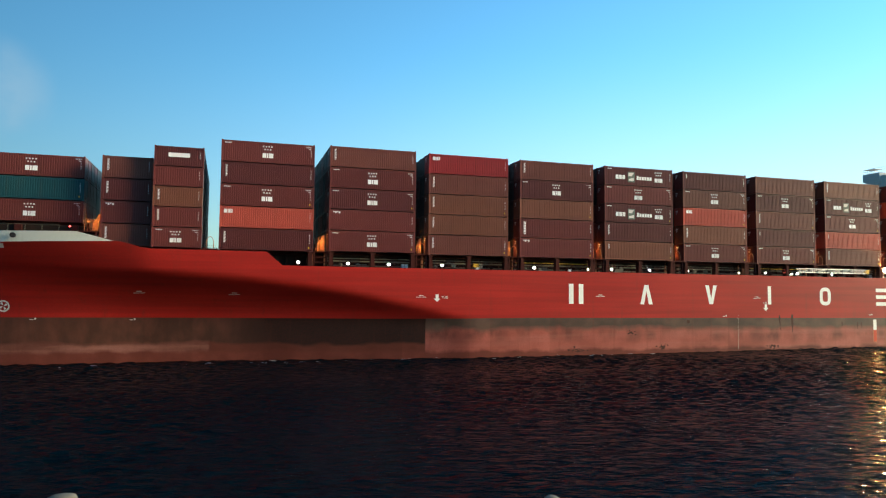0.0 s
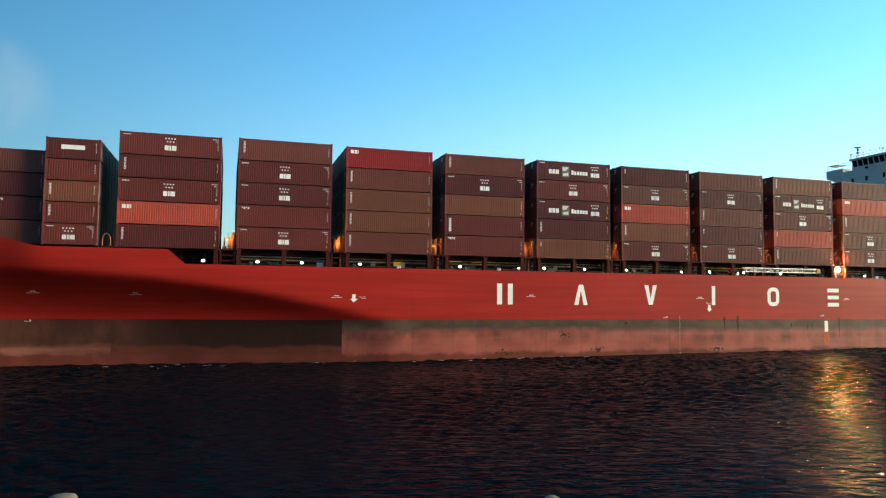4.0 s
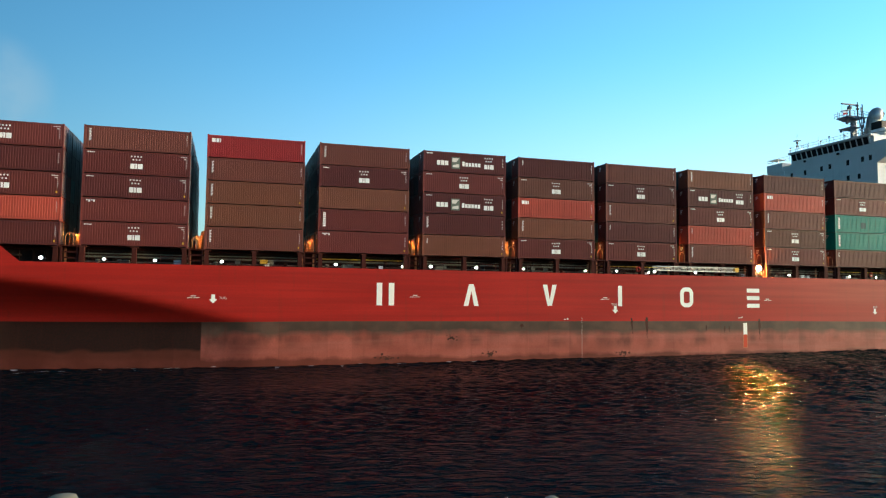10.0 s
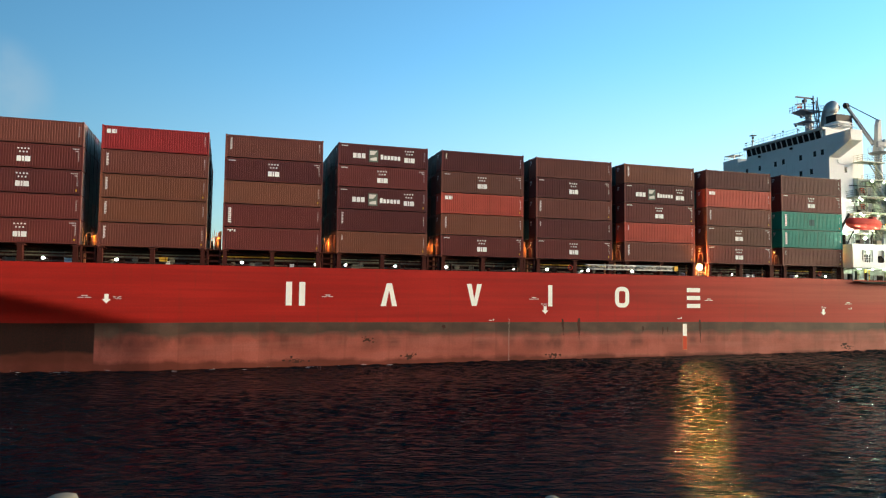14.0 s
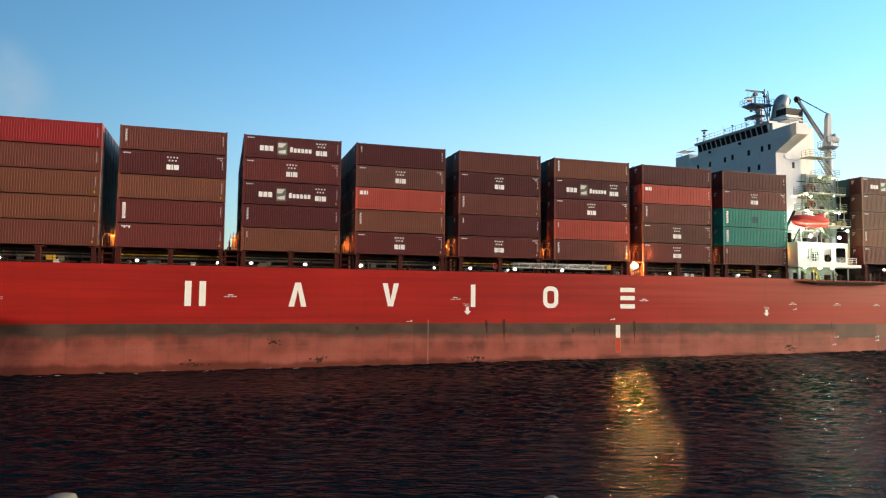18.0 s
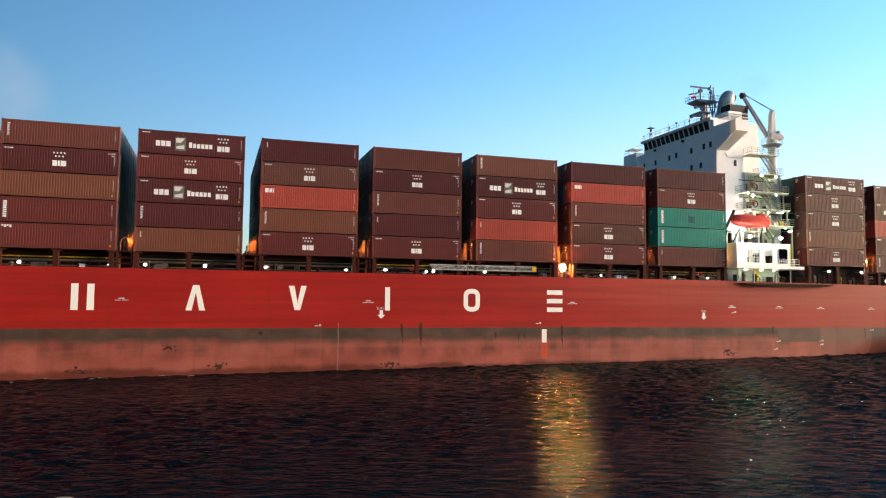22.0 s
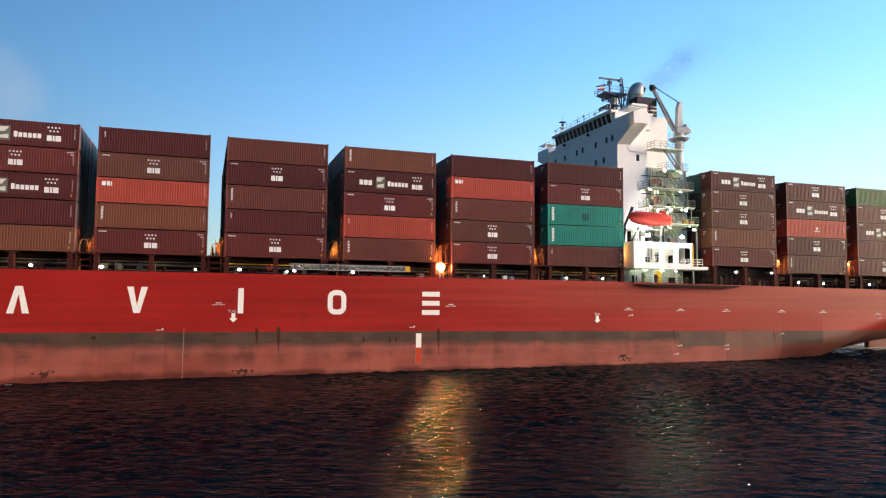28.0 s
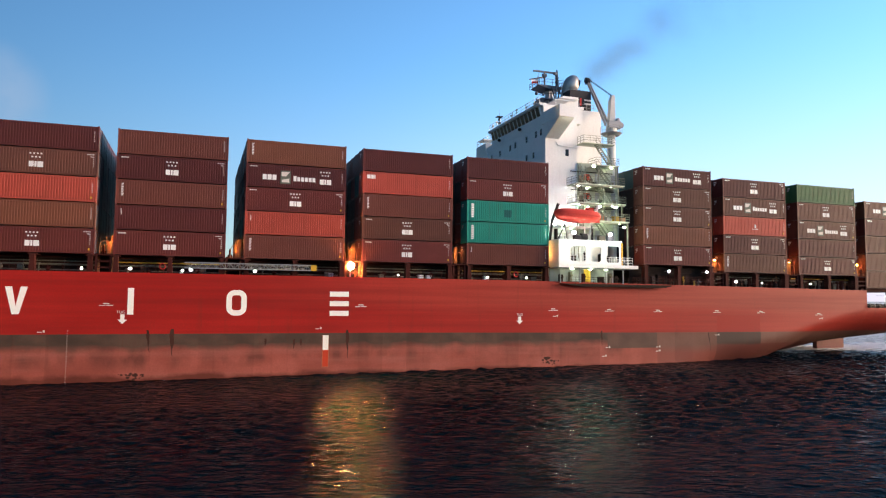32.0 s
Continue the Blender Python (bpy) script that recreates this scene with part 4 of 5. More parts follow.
        part("side_lamp", Geo().ball((xa + w * 0.6, 1.35, foot + 4.1), 0.07, 0.07, 0.06, 10, 6), M["lamp_orange"], n, "glowing orange lamp")
        part("lamp_arm", Geo().box(xa + w * 0.6 - 0.03, xa + w * 0.6 + 0.03, 1.35, 1.75, foot + 4.18, foot + 4.23), M["steel"], n)
    if lit:
        part("gap_lamp", Geo().ball((xa + w * 0.58, 2.6, foot + 3.7), 0.065, 0.065, 0.05, 10, 6), M["lamp_orange"], n, "glowing orange lamp")
        part("lamp_shade", Geo().box(xa + w * 0.58 - 0.16, xa + w * 0.58 + 0.16, 2.38, 2.42, foot + 3.55, foot + 3.85), M["warm_orange"], n)
        part("lamp_bracket", Geo().box(xa + w * 0.58 - 0.04, xa + w * 0.58 + 0.04, 2.5, 3.75, foot + 3.8, foot + 3.86), M["steel"], n)
    return n


GAPS = []
for one, two in zip(BAYS[2:], BAYS[3:]):
    xa, xb = one[0] + one[3], two[0]
    if xb - xa < 4:
        GAPS.append((xa, xb, 12.42 if xa < 90 else 12.15))
for xa, xb, foot in GAPS:
    lashing_bridge(xa, xb, foot, xa > -55, xa > -50)
lashing_bridge(-73.6, -71.3, 14.3, True).location = (0, 1.3, 0)

# side deck lamps
def deck_lamp(x, z, y=0.55, mat="lamp_white", w=0.22):
    n = tagged(node("deck_lamp", ship), "white flood lamp on the side deck")
    part("lamp_glass", Geo().ball((x, y - 0.03, z), 0.82 * w, 0.05, 0.10, 14, 8), M[mat], n, "glowing lamp glass")
    part("lamp_housing", Geo().rod((x, y, z), (x, y + 0.2, z), 0.9 * w + 0.02, 0.6 * w, n=12).box(x - 0.03, x + 0.03, y + 0.2, 2.9, z, z + 0.05), M["steel"], n)


for x in (-46.4, -39.65, -33.93, -26.13, -11.76, 1.30, 7.95, 15.05, 30.15, 36.7, 44.0, 115.7):
    deck_lamp(x, 12.98)
for x in (-2.65, 25.11, 35.8, 62.0, 74.5, 80.3, 130.8, 121.0):
    deck_lamp(x, 12.9, 0.8, "lamp_green", 0.13)
for x in (103.4, 110.2):
    deck_lamp(x, 14.33, 0.4)
deck_lamp(147.4, 11.18, 0.9)
part("deck_box", Geo().box(-21.4, -20.5, 0.5, 1.1, 12.85, 13.3).box(-21.45, -20.45, 0.45, 1.15, 13.3, 13.36), M["yellow"], ship, "yellow box lit on the side deck")
n = tagged(node("sodium_lamp", ship), "very bright sodium flood lamp facing the quay")
part("lamp_glass", Geo().ball((55.68, 0.26, 13.9), 0.28, 0.12, 0.28, 16, 10), M["lamp_sodium"], n, "glaring lamp glass")
part("lamp_housing", Geo().rod((55.68, 0.32, 13.9), (55.68, 0.62, 13.9), 0.52, 0.24, n=18).rod((55.68, 0.5, 13.9), (55.68, 0.74, 13.9), 0.07, n=8).box(55.62, 55.74, 0.66, 0.78, 12.4, 13.98), M["steel"], n)

# stowed accommodation ladder: an aluminium lattice along the rail
n = tagged(node("gangway", ship), "stowed pale lattice gangway along the rail")
for y in (-0.35, 0.05):
    for z in (13.17, 13.80):
        part("chord", Geo().box(36.0, 50.6, y - 0.04, y + 0.04, z - 0.05, z + 0.05), M["steel"], n)
g = Geo()
for i in range(29):
    xa = 36.0 + 14.6 * i / 29
    xb = 36.0 + 14.6 * (i + 1) / 29
    for y in (-0.35, 0.05):
        g.rod((xa, y, 13.17 if i % 2 else 13.80), (xb, y, 13.80 if i % 2 else 13.17), 0.025, n=5)
        g.rod((xb, y, 13.17), (xb, y, 13.80), 0.02, n=5)
part("lattice", g, M["steel"], n)
part("treads", Geo().box(36.1, 50.5, -0.3, 0.0, 13.18, 13.22), M["steel"], n)
part("end_plate", Geo().box(50.6, 51.25, -0.4, 0.1, 13.15, 13.85), M["yellow"], n, "yellow end of the gangway")

# orange ring buoys on the side rail
for x in (33.6, 78.4):
    g = Geo()
    for i in range(16):
        a, b = math.tau * i / 16, math.tau * (i + 1) / 16
        g.rod((x + 0.32 * math.cos(a), 0.12, 13.3 + 0.32 * math.sin(a)), (x + 0.32 * math.cos(b), 0.12, 13.3 + 0.32 * math.sin(b)), 0.07, n=6)
    part("life_ring", g, M["orange"], ship, "orange ring buoy on the rail")

# low side screens and gear along the after side deck
rg = random.Random(33)
for i in range(26):
    x = 113.0 + i * 1.08 + rg.uniform(-0.3, 0.3)
    tall, s = rg.uniform(0.5, 1.5), rg.uniform(0.15, 0.4)
    part("deck_gear", Geo().box(x, x + s, 1.0, 1.5, 12.0, 12.0 + tall).rod((x + s, 0.9, 12.0), (x + s, 0.9, 12.3 + tall), 0.05, n=6).ball((x + s / 2, 1.2, 12.05 + tall), s * 0.6, 0.2, 0.14, 8, 5), M[rg.choice(("coaming", "black", "brown", "coaming"))], ship)
for i in range(14):
    x = 97.6 + i * 1.05 + rg.uniform(-0.3, 0.3)
    part("deck_gear", Geo().box(x, x + rg.uniform(0.15, 0.5), 0.9, 1.4, 12.1, 12.7 + rg.uniform(0, 1.3)).rod((x, 0.8, 12.9), (x + 0.9, 0.8, 13.0 + rg.uniform(-0.3, 0.5)), 0.05, n=6), M[rg.choice(("coaming", "black", "brown", "pipe"))], ship)
# trunk under the raised stack abaft the house; its near-black stands for cavity shade
part("deck_house", Geo().box(97.3, 112.2, 1.6, BEAM - 1.6, 12.1, 14.95), M["coaming"], ship, "deck house painted near-black as the shaded cavity under the containers")
rail("side_rail", [(97, 0.15, 12.2), (112, 0.15, 12.1)], 1.05, ship, M["brown"], 3, 1.5, 0.02)

# ---- accommodation, bridge, boat deck ----
HX0, HX1, HY = 84.82, 90.0, 3.85
house = tagged(node("superstructure", ship), "tall white accommodation block and bridge")
part("house_wall", Geo().box(HX0, HX1, HY, BEAM - HY, 12.4, 36.6), M["white"], house, "white painted steel block")
part("casing", Geo().box(HX1 + 0.01, 96.5, 7.6, BEAM - 7.6, 12.4, 39.4), M["white"], house, "white engine casing")
part("stair_tower", Geo().box(HX1 + 0.02, 96.9, 3.6, 7.58, 18.3, 30.2), M["stair_white"], house, "stair tower behind the block, painted in its greenish floodlit tone")
# bridge deck with wings
WZ0, WZ1 = 35.64, 37.40
g = Geo().box(84.6, 87.02, -0.87, HY + 0.6, WZ0, WZ1).box(84.6, 87.02, BEAM - HY - 0.6, BEAM - 0.1, WZ0, WZ1).box(84.79, 87.0, HY + 0.61, BEAM - HY - 0.61, WZ0, 36.5)
part("bridge_wing", g, M["white"], house, "white bridge wing out to the ship's side")
for s, y in ((1, -0.87), (-1, BEAM - 0.1)):
    a = y + s * 0.05
    b = y + s * 4.75
    v = [(84.65, a, WZ0), (87.0, a, WZ0), (87.0, b, WZ0), (84.65, b, WZ0), (84.8, b, 33.5), (87.0, b, 33.5)]
    part("wing_bracket", Geo().add(v, [(0, 1, 5, 4), (0, 4, 3), (1, 2, 5), (0, 3, 2, 1), (3, 4, 5, 2)]), M["white"], house, "sloping bracket below the wing")
part("wheelhouse", Geo().box(84.86, 91.2, 4.5, BEAM - 6.7, 36.3, 38.54), M["white"], house, "white wheelhouse")
part("wheelhouse_roof", Geo().prism([(84.25, 38.55), (91.6, 38.55), (91.6, 38.92), (84.1, 38.92)], 4.5, BEAM - 6.6), M["white"], house, "white wheelhouse roof with overhang")
for i in range(14):
    y = 5.42 + i * (BEAM - 12.3) / 14
    w = part("bridge_window", Geo().add([(84.80, y, 37.22), (84.80, y + 1.02, 37.22), (84.42, y + 1.02, 38.50), (84.42, y, 38.50), (84.858, y, 37.22), (84.858, y + 1.02, 37.22), (84.858, y + 1.02, 38.50), (84.858, y, 38.50)], [(0, 3, 2, 1), (0, 1, 5, 4), (1, 2, 6, 5), (2, 3, 7, 6), (3, 0, 4, 7)]), M["glass"], house, "dark bridge window")
    part("window_frame", Geo().add([(84.79, y - 0.26, 37.16), (84.79, y - 0.03, 37.16), (84.40, y - 0.03, 38.52), (84.40, y - 0.26, 38.52), (84.855, y - 0.26, 37.16), (84.855, y - 0.03, 37.16), (84.855, y - 0.03, 38.52), (84.855, y - 0.26, 38.52)], [(0, 3, 2, 1), (0, 1, 5, 4), (1, 2, 6, 5), (2, 3, 7, 6), (3, 0, 4, 7)]), M["white"], w)
for y in (0.6, BEAM - 3.2):
    part("wing_awning", Geo().box(84.7, 87.0, y, y + 2.6, 38.35, 38.45).rod((84.8, y + 0.1, 37.3), (84.8, y + 0.1, 38.4), 0.04).rod((86.9, y + 2.4, 37.3), (86.9, y + 2.4, 38.4), 0.04), M["white"], house, "thin white awning over the wing")
for y, z in ((4.95, 34.2), (6.6, 34.2), (9.8, 34.1), (13.9, 34.1), (15.9, 34.0), (20.0, 33.9), (23.5, 33.9), (7.4, 31.2), (9.8, 31.2)):
    w = part("house_window", Geo().box(HX0 - 0.02, HX0 - 0.004, y, y + 0.62, z, z + 0.95), M["glass"], house, "small dark cabin window")
    part("window_frame", Geo().box(HX0 - 0.03, HX0 - 0.005, y - 0.06, y + 0.68, z + 0.96, z + 1.02), M["white"], w)
for x, z in ((88.1, 31.1),):
    part("house_window", Geo().box(x, x + 0.55, HY - 0.02, HY - 0.004, z, z + 1.0), M["glass"], house, "small dark cabin window")
g = Geo()
for p0, p1 in (((86.5, 33.2), (86.8, 32.6)), ((86.8, 32.6), (90.0, 32.4))):
    g.rod((p0[0], HY - 0.06, p0[1]), (p1[0], HY - 0.06, p1[1]), 0.06, n=6)
part("pipe_run", g, M["white"], house)
for y in (12.0, 20.0):
    part("flood_lamp", Geo().ball((84.5, y, 36.6), 0.25, 0.35, 0.25, 10, 6), M["black"], house, "dark flood lamp on the bridge front")
rail("roof_rail", [(84.4, 5.0, 38.95), (84.4, BEAM - 6.8, 38.95)], 1.0, house, M["steel"], 2, 1.6, 0.03, "steel rail on the bridge roof")
rail("wing_rail", [(87.0, BEAM - 0.3, 37.4), (84.7, BEAM - 0.3, 37.4), (84.7, BEAM - 6.4, 37.4)], 1.1, house, M["steel"], 2, 1.4, 0.03)
# compass-deck aerials
for y, h in ((23.4, 4.2), (20.5, 2.0), (18.0, 2.6), (21.9, 2.2), (12.0, 2.6), (9.8, 2.1)):
    a = part("aerial", Geo().rod((86, y, 38.7), (86, y, 38.7 + h), 0.05, 0.02, n=6).rod((85.6, y, 38.7 + h * 0.7), (86.4, y, 38.7 + h * 0.7), 0.03, n=5), M["steel"], house, "thin aerial")
    if h > 4:
        for wide, z0, z1 in ((0.2, 40.3, 40.6), (0.15, 40.9, 41.3), (0.5, 41.5, 41.62)):
            part("signal_lamp", Geo().box(86 - wide, 86 + wide, y - wide, y + wide, z0, z1), M["black"], a)
        for s in (-0.7, 0.7):
            part("aerial_leg", Geo().rod((86, y + s, 38.7), (86, y, 41.0), 0.04, n=5), M["steel"], a)
for y, h in ((7.4, 1.3), (11.0, 1.0), (14.6, 1.5), (16.6, 1.1), (22.6, 1.4), (24.4, 1.2)):
    part("roof_fitting", Geo().rod((85.2, y, 38.9), (85.2, y, 38.9 + h), 0.05, n=6).ball((85.2, y, 38.95 + h), 0.2, 0.2, 0.16, 8, 6), M["grey"], house, "small lamp or aerial base on the bridge roof")
# radar mast
mast = tagged(node("radar_mast", ship), "grey lattice radar mast with scanners")
part("mast_column", Geo().beam((89.9, 13.6, 38.7), (90.7, 14.2, 44.0), 0.75, 0.7).beam((91.3, 14.0, 38.7), (91.2, 14.2, 44.0), 0.5, 0.5), M["grey"], mast, "grey tapered mast column")
part("mast_platform", Geo().prism([(88.3, 44.55), (88.3, 44.42), (90.1, 44.0), (91.4, 44.0), (92.9, 44.42), (92.9, 44.55)], 12.8, 15.8), M["mast_dark"], mast)
part("mast_platform", Geo().box(88.8, 91.2, 12.8, 15.8, 42.3, 42.45), M["mast_dark"], mast)
rail("mast_rail", [(88.3, 12.6, 44.5), (92.9, 12.6, 44.5), (92.9, 16.2, 44.5), (88.3, 16.2, 44.5), (88.3, 12.6, 44.5)], 1.0, mast, M["mast_dark"], 2, 1.2, 0.035)
g = Geo()
for a, b in (((90.4, 12.6, 38.7), (92.2, 12.8, 44.3)), ((92.2, 12.6, 38.7), (90.6, 12.8, 44.3)), ((91.9, 12.5, 38.7), (91.6, 12.8, 47.0)), ((91.3, 12.5, 38.7), (91.3, 12.8, 46.4))):
    g.rod(a, b, 0.1, n=6)
part("mast_leg", g, M["mast_dark"], mast)
part("radar_post", Geo().rod((90.0, 14.2, 44.5), (90.0, 14.2, 47.1), 0.14, n=8).box(89.7, 90.3, 13.9, 14.5, 46.3, 46.8), M["mast_dark"], mast)
part("radar_scanner", Geo().box(88.0, 92.0, 14.1, 14.35, 47.05, 47.3).ball((91.9, 14.2, 47.1), 0.35, 0.3, 0.3, 8, 6), M["mast_dark"], mast, "long radar scanner bar")
part("radar_scanner", Geo().beam((86.9, 13.3, 45.3), (89.2, 13.3, 45.9), 0.2, 0.2).rod((88.3, 13.3, 44.5), (88.3, 13.3, 45.6), 0.1), M["mast_dark"], mast, "short radar scanner bar")
part("mast_pole", Geo().rod((92.55, 14.7, 44.4), (92.55, 14.7, 47.95), 0.14, 0.1, n=8).rod((92.3, 14.7, 46.6), (92.8, 14.7, 46.6), 0.2, n=8), M["black"], mast, "dark mast pole")
for x, y, z in ((87.9, 12.9, 43.0), (88.6, 15.0, 41.9), (88.4, 12.8, 41.6)):
    part("signal_lamp", Geo().ball((x, y, z), 0.27, 0.27, 0.27, 10, 8).rod((x, y, z), (90.3, 14.0, z), 0.05, n=6), M["mast_dark"], mast)
part("flag_line", Geo().rod((88.2, 13.0, 44.5), (88.2, 13.0, 46.0), 0.03, n=5), M["black"], mast)
flag = part("flag", Geo().prism([(87.1, 44.55), (88.2, 44.75), (88.2, 45.05), (87.1, 44.88)], 12.99, 13.01), M["orange"], mast, "small red and white flag")
part("flag_stripe", Geo().prism([(87.1, 44.88), (88.2, 45.05), (88.2, 45.35), (87.1, 45.2)], 12.99, 13.01), M["stencil"], flag)
for x, y, z0, z1 in ((88.9, 12.9, 44.5, 46.9), (89.6, 15.6, 44.5, 47.4), (91.6, 12.9, 44.5, 46.2), (92.7, 15.4, 44.5, 46.6), (88.5, 15.6, 44.5, 45.9)):
    part("whip_aerial", Geo().rod((x, y, z0), (x, y, z1), 0.05, 0.02, n=5), M["mast_dark"], mast)
for z in (40.0, 41.2, 43.2):
    part("mast_yard", Geo().rod((89.0, 13.0, z), (92.3, 12.9, z + 0.15), 0.05, n=6).box(89.0, 89.35, 12.8, 13.15, z - 0.35, z).box(91.9, 92.2, 12.7, 13.0, z + 0.15, z + 0.5), M["mast_dark"], mast, "cross yard with small lamps")
g = Geo()
for i in range(16):
    g.rod((90.2 + 0.05 * i, 12.75, 38.9 + 0.34 * i), (90.65 + 0.05 * i, 12.75, 38.9 + 0.34 * i), 0.022, n=4)
g.rod((90.2, 12.75, 38.8), (91.0, 12.75, 44.3), 0.03, n=5).rod((90.65, 12.75, 38.8), (91.45, 12.75, 44.3), 0.03, n=5)
part("mast_ladder", g, M["mast_dark"], mast)
# funnel and exhaust cowl
funnel = tagged(node("funnel", ship), "black funnel with pale bands and a silver cowl")
part("funnel_box", Geo().box(91.6, 95.3, 8.6, 10.9, 39.4, 42.85), M["black"], funnel, "matt black funnel casing")
part("funnel_band", Geo().box(94.1, 95.3, 8.585, 8.6, 41.25, 41.5).box(94.1, 95.3, 8.585, 8.6, 40.65, 40.9), M["mark"], funnel, "pale bands on the funnel")
part("funnel_emblem", Geo().box(91.9, 92.3, 8.585, 8.6, 40.4, 41.6).box(92.6, 92.9, 8.585, 8.6, 40.4, 41.6).box(93.3, 93.6, 8.585, 8.6, 40.4, 41.6), M["orange"], funnel, "orange blocks on the funnel")
cowl = part("exhaust_cowl", Geo().ball((0, 0, 0), 1.3, 1.3, 1.75, 20, 12), M["steel"], funnel, "rounded silver exhaust cowl", True)
cowl.location, cowl.rotation_euler = (93.4, 11.5, 44.55), (0, radians(28), 0)
part("cowl_mouth", Geo().rod((94.35, 11.2, 44.75), (94.62, 11.15, 44.7), 0.75, 0.7, n=16), M["black"], funnel, "dark mouth of the cowl")
part("cowl_neck", Geo().rod((92.7, 12.3, 39.4), (93.2, 11.6, 44.2), 1.25, 1.22, n=18), M["steel"], funnel)
for x in (93.9, 94.6):
    part("exhaust_pipe", Geo().rod((x, 9.8, 42.8), (x, 9.8, 43.25), 0.22, n=10), M["black"], funnel)
rail("funnel_rail", [(90.2, 7.7, 39.4), (96.5, 7.7, 39.4)], 1.0, funnel, M["steel"], 2, 1.2, 0.03)
part("roof_house", Geo().box(88.6, 91.2, 5.4, 8.4, 38.75, 40.6), M["white"], funnel, "white housing on the bridge roof")
part("roof_awning", Geo().box(87.6, 90.6, 4.2, 7.6, 39.9, 40.02), M["white"], funnel)
# stores crane
crane = tagged(node("stores_crane", ship), "pale grey stores crane with raised jib")
CX, CY = 96.15, 4.2
part("crane_column", Geo().rod((CX, CY, 14.9), (CX, CY, 35.2), 0.68, 0.62, n=18), M["crane"], crane, "round pale crane column", True)
part("crane_platform", Geo().rod((CX, CY, 34.85), (CX, CY, 35.2), 1.2, 1.6, n=20), M["grey"], crane)
pts = [(CX + 1.6 * math.cos(i * math.tau / 10), CY + 1.6 * math.sin(i * math.tau / 10), 35.2) for i in range(11)]
rail("platform_rail", pts, 1.0, crane, M["steel"], 2, 1.0, 0.03)
part("crane_head", Geo().rod((CX, CY, 35.2), (CX, CY, 36.4), 0.9, 0.8, n=14).prism([(CX - 0.5, 36.4), (CX + 0.55, 36.4), (CX + 0.45, 40.4), (CX + 0.4, 41.1), (CX + 0.05, 41.1), (CX - 0.25, 40.2)], CY - 0.4, CY + 0.4), M["crane"], crane, "tapered crane head")
part("winch", Geo().box(CX - 0.9, CX + 1.2, CY - 0.9, CY - 0.46, 36.0, 37.0).rod((CX + 1.2, CY - 0.9, 36.4), (CX + 1.2, CY + 0.9, 36.4), 0.45, n=12).ball((CX + 0.8, CY - 0.6, 37.2), 0.4, 0.3, 0.4, 10, 6), M["grey"], crane)
TIP = Vector((95.6, 10.2, 45.2))
FOOT = Vector((95.75, 4.6, 36.6))
g = Geo()
for s in (-0.32, 0.32):
    g.beam(FOOT + Vector((s, 0, 0)), TIP + Vector((s * 0.4, 0, 0)), 0.18, 0.42)
for i in range(8):
    a = FOOT.lerp(TIP, (i + 0.5) / 8)
    s = 0.32 - 0.2 * i / 8
    g.beam(a - Vector((s, 0, 0)), a + Vector((s, 0, 0)), 0.12, 0.12)
part("jib", g, M["steel"], crane, "grey lattice jib")
part("jib_head", Geo().rod(TIP - Vector((0.3, 0, 0)), TIP + Vector((0.3, 0, 0)), 0.45, n=14).box(TIP.x - 0.25, TIP.x + 0.25, TIP.y - 0.6, TIP.y + 0.3, TIP.z - 0.6, TIP.z), M["black"], crane)
for s in (-0.12, 0.22):
    part("jib_cable", Geo().rod(TIP + Vector((s, 0, 0.3)), (CX + 0.25 + s, CY, 41.0), 0.045, n=5), M["black"], crane, "thin steel cable")
# outside stairs and lit platforms
tower = tagged(node("stair_platforms", ship), "lit outside stairs and galleries behind the block")
for z, xa, xb, ya in ((21.4, 91.6, 96.9, 0.7), (24.0, 88.4, 96.6, 1.1), (26.75, 88.3, 96.4, 1.1), (29.75, 91.9, 95.8, 1.6), (33.0, 90.1, 95.4, 2.0)):
    part("platform", Geo().box(xa, xb, ya, HY + 0.3, z - 0.14, z), M["stair_white"], tower)
    rail("platform_rail", [(xa, HY, z), (xa, ya, z), (xb, ya, z), (xb, HY, z)], 1.05, tower, M["gallery"], 3, 1.1, 0.03)
    if z < 32:
        part("platform_lamp", Geo().ball((xa + 0.75 * (xb - xa), ya + 0.5, z - 0.3), 0.10, 0.10, 0.07, 10, 6), M["lamp_green"], tower, "glowing flood lamp")
        part("lamp_hood", Geo().box(xa + 0.75 * (xb - xa) + 0.14, xa + 0.75 * (xb - xa) + 0.18, ya + 0.3, ya + 0.8, z - 0.5, z - 0.14), M["gallery"], tower)
    if 22 < z < 29:
        part("platform_lamp", Geo().ball((xa + 0.10 * (xb - xa), ya + 0.7, z - 0.28), 0.12, 0.12, 0.07, 10, 6), M["lamp_wall"], tower, "glowing flood lamp")
    if z < 29:
        part("platform_lamp", Geo().ball((xa + 0.4 * (xb - xa), HY - 0.3, z - 0.3), 0.09, 0.09, 0.06, 10, 6), M["lamp_green"], tower, "glowing flood lamp")
for k, (za, zb) in enumerate(((18.2, 21.4), (21.4, 24.0), (24.0, 26.75), (26.75, 29.75), (29.75, 33.0))):
    xa, xb = (92.4, 95.0)
    g = Geo()
    for y in (2.1, 2.95):
        g.beam((xb, y, za), (xa, y, zb), 0.06, 0.22)
        g.rod((xb, y, za + 0.9), (xa, y, zb + 0.9), 0.03, n=5)
    part("stringer", g, M["gallery"], tower)
    for i in range(12):
        t = (i + 0.5) / 12
        x, z = xb + (xa - xb) * t, za + (zb - za) * t
        part("stair_tread", Geo().box(x - 0.14, x + 0.14, 2.1, 2.95, z - 0.02, z + 0.02), M["gallery"], tower)
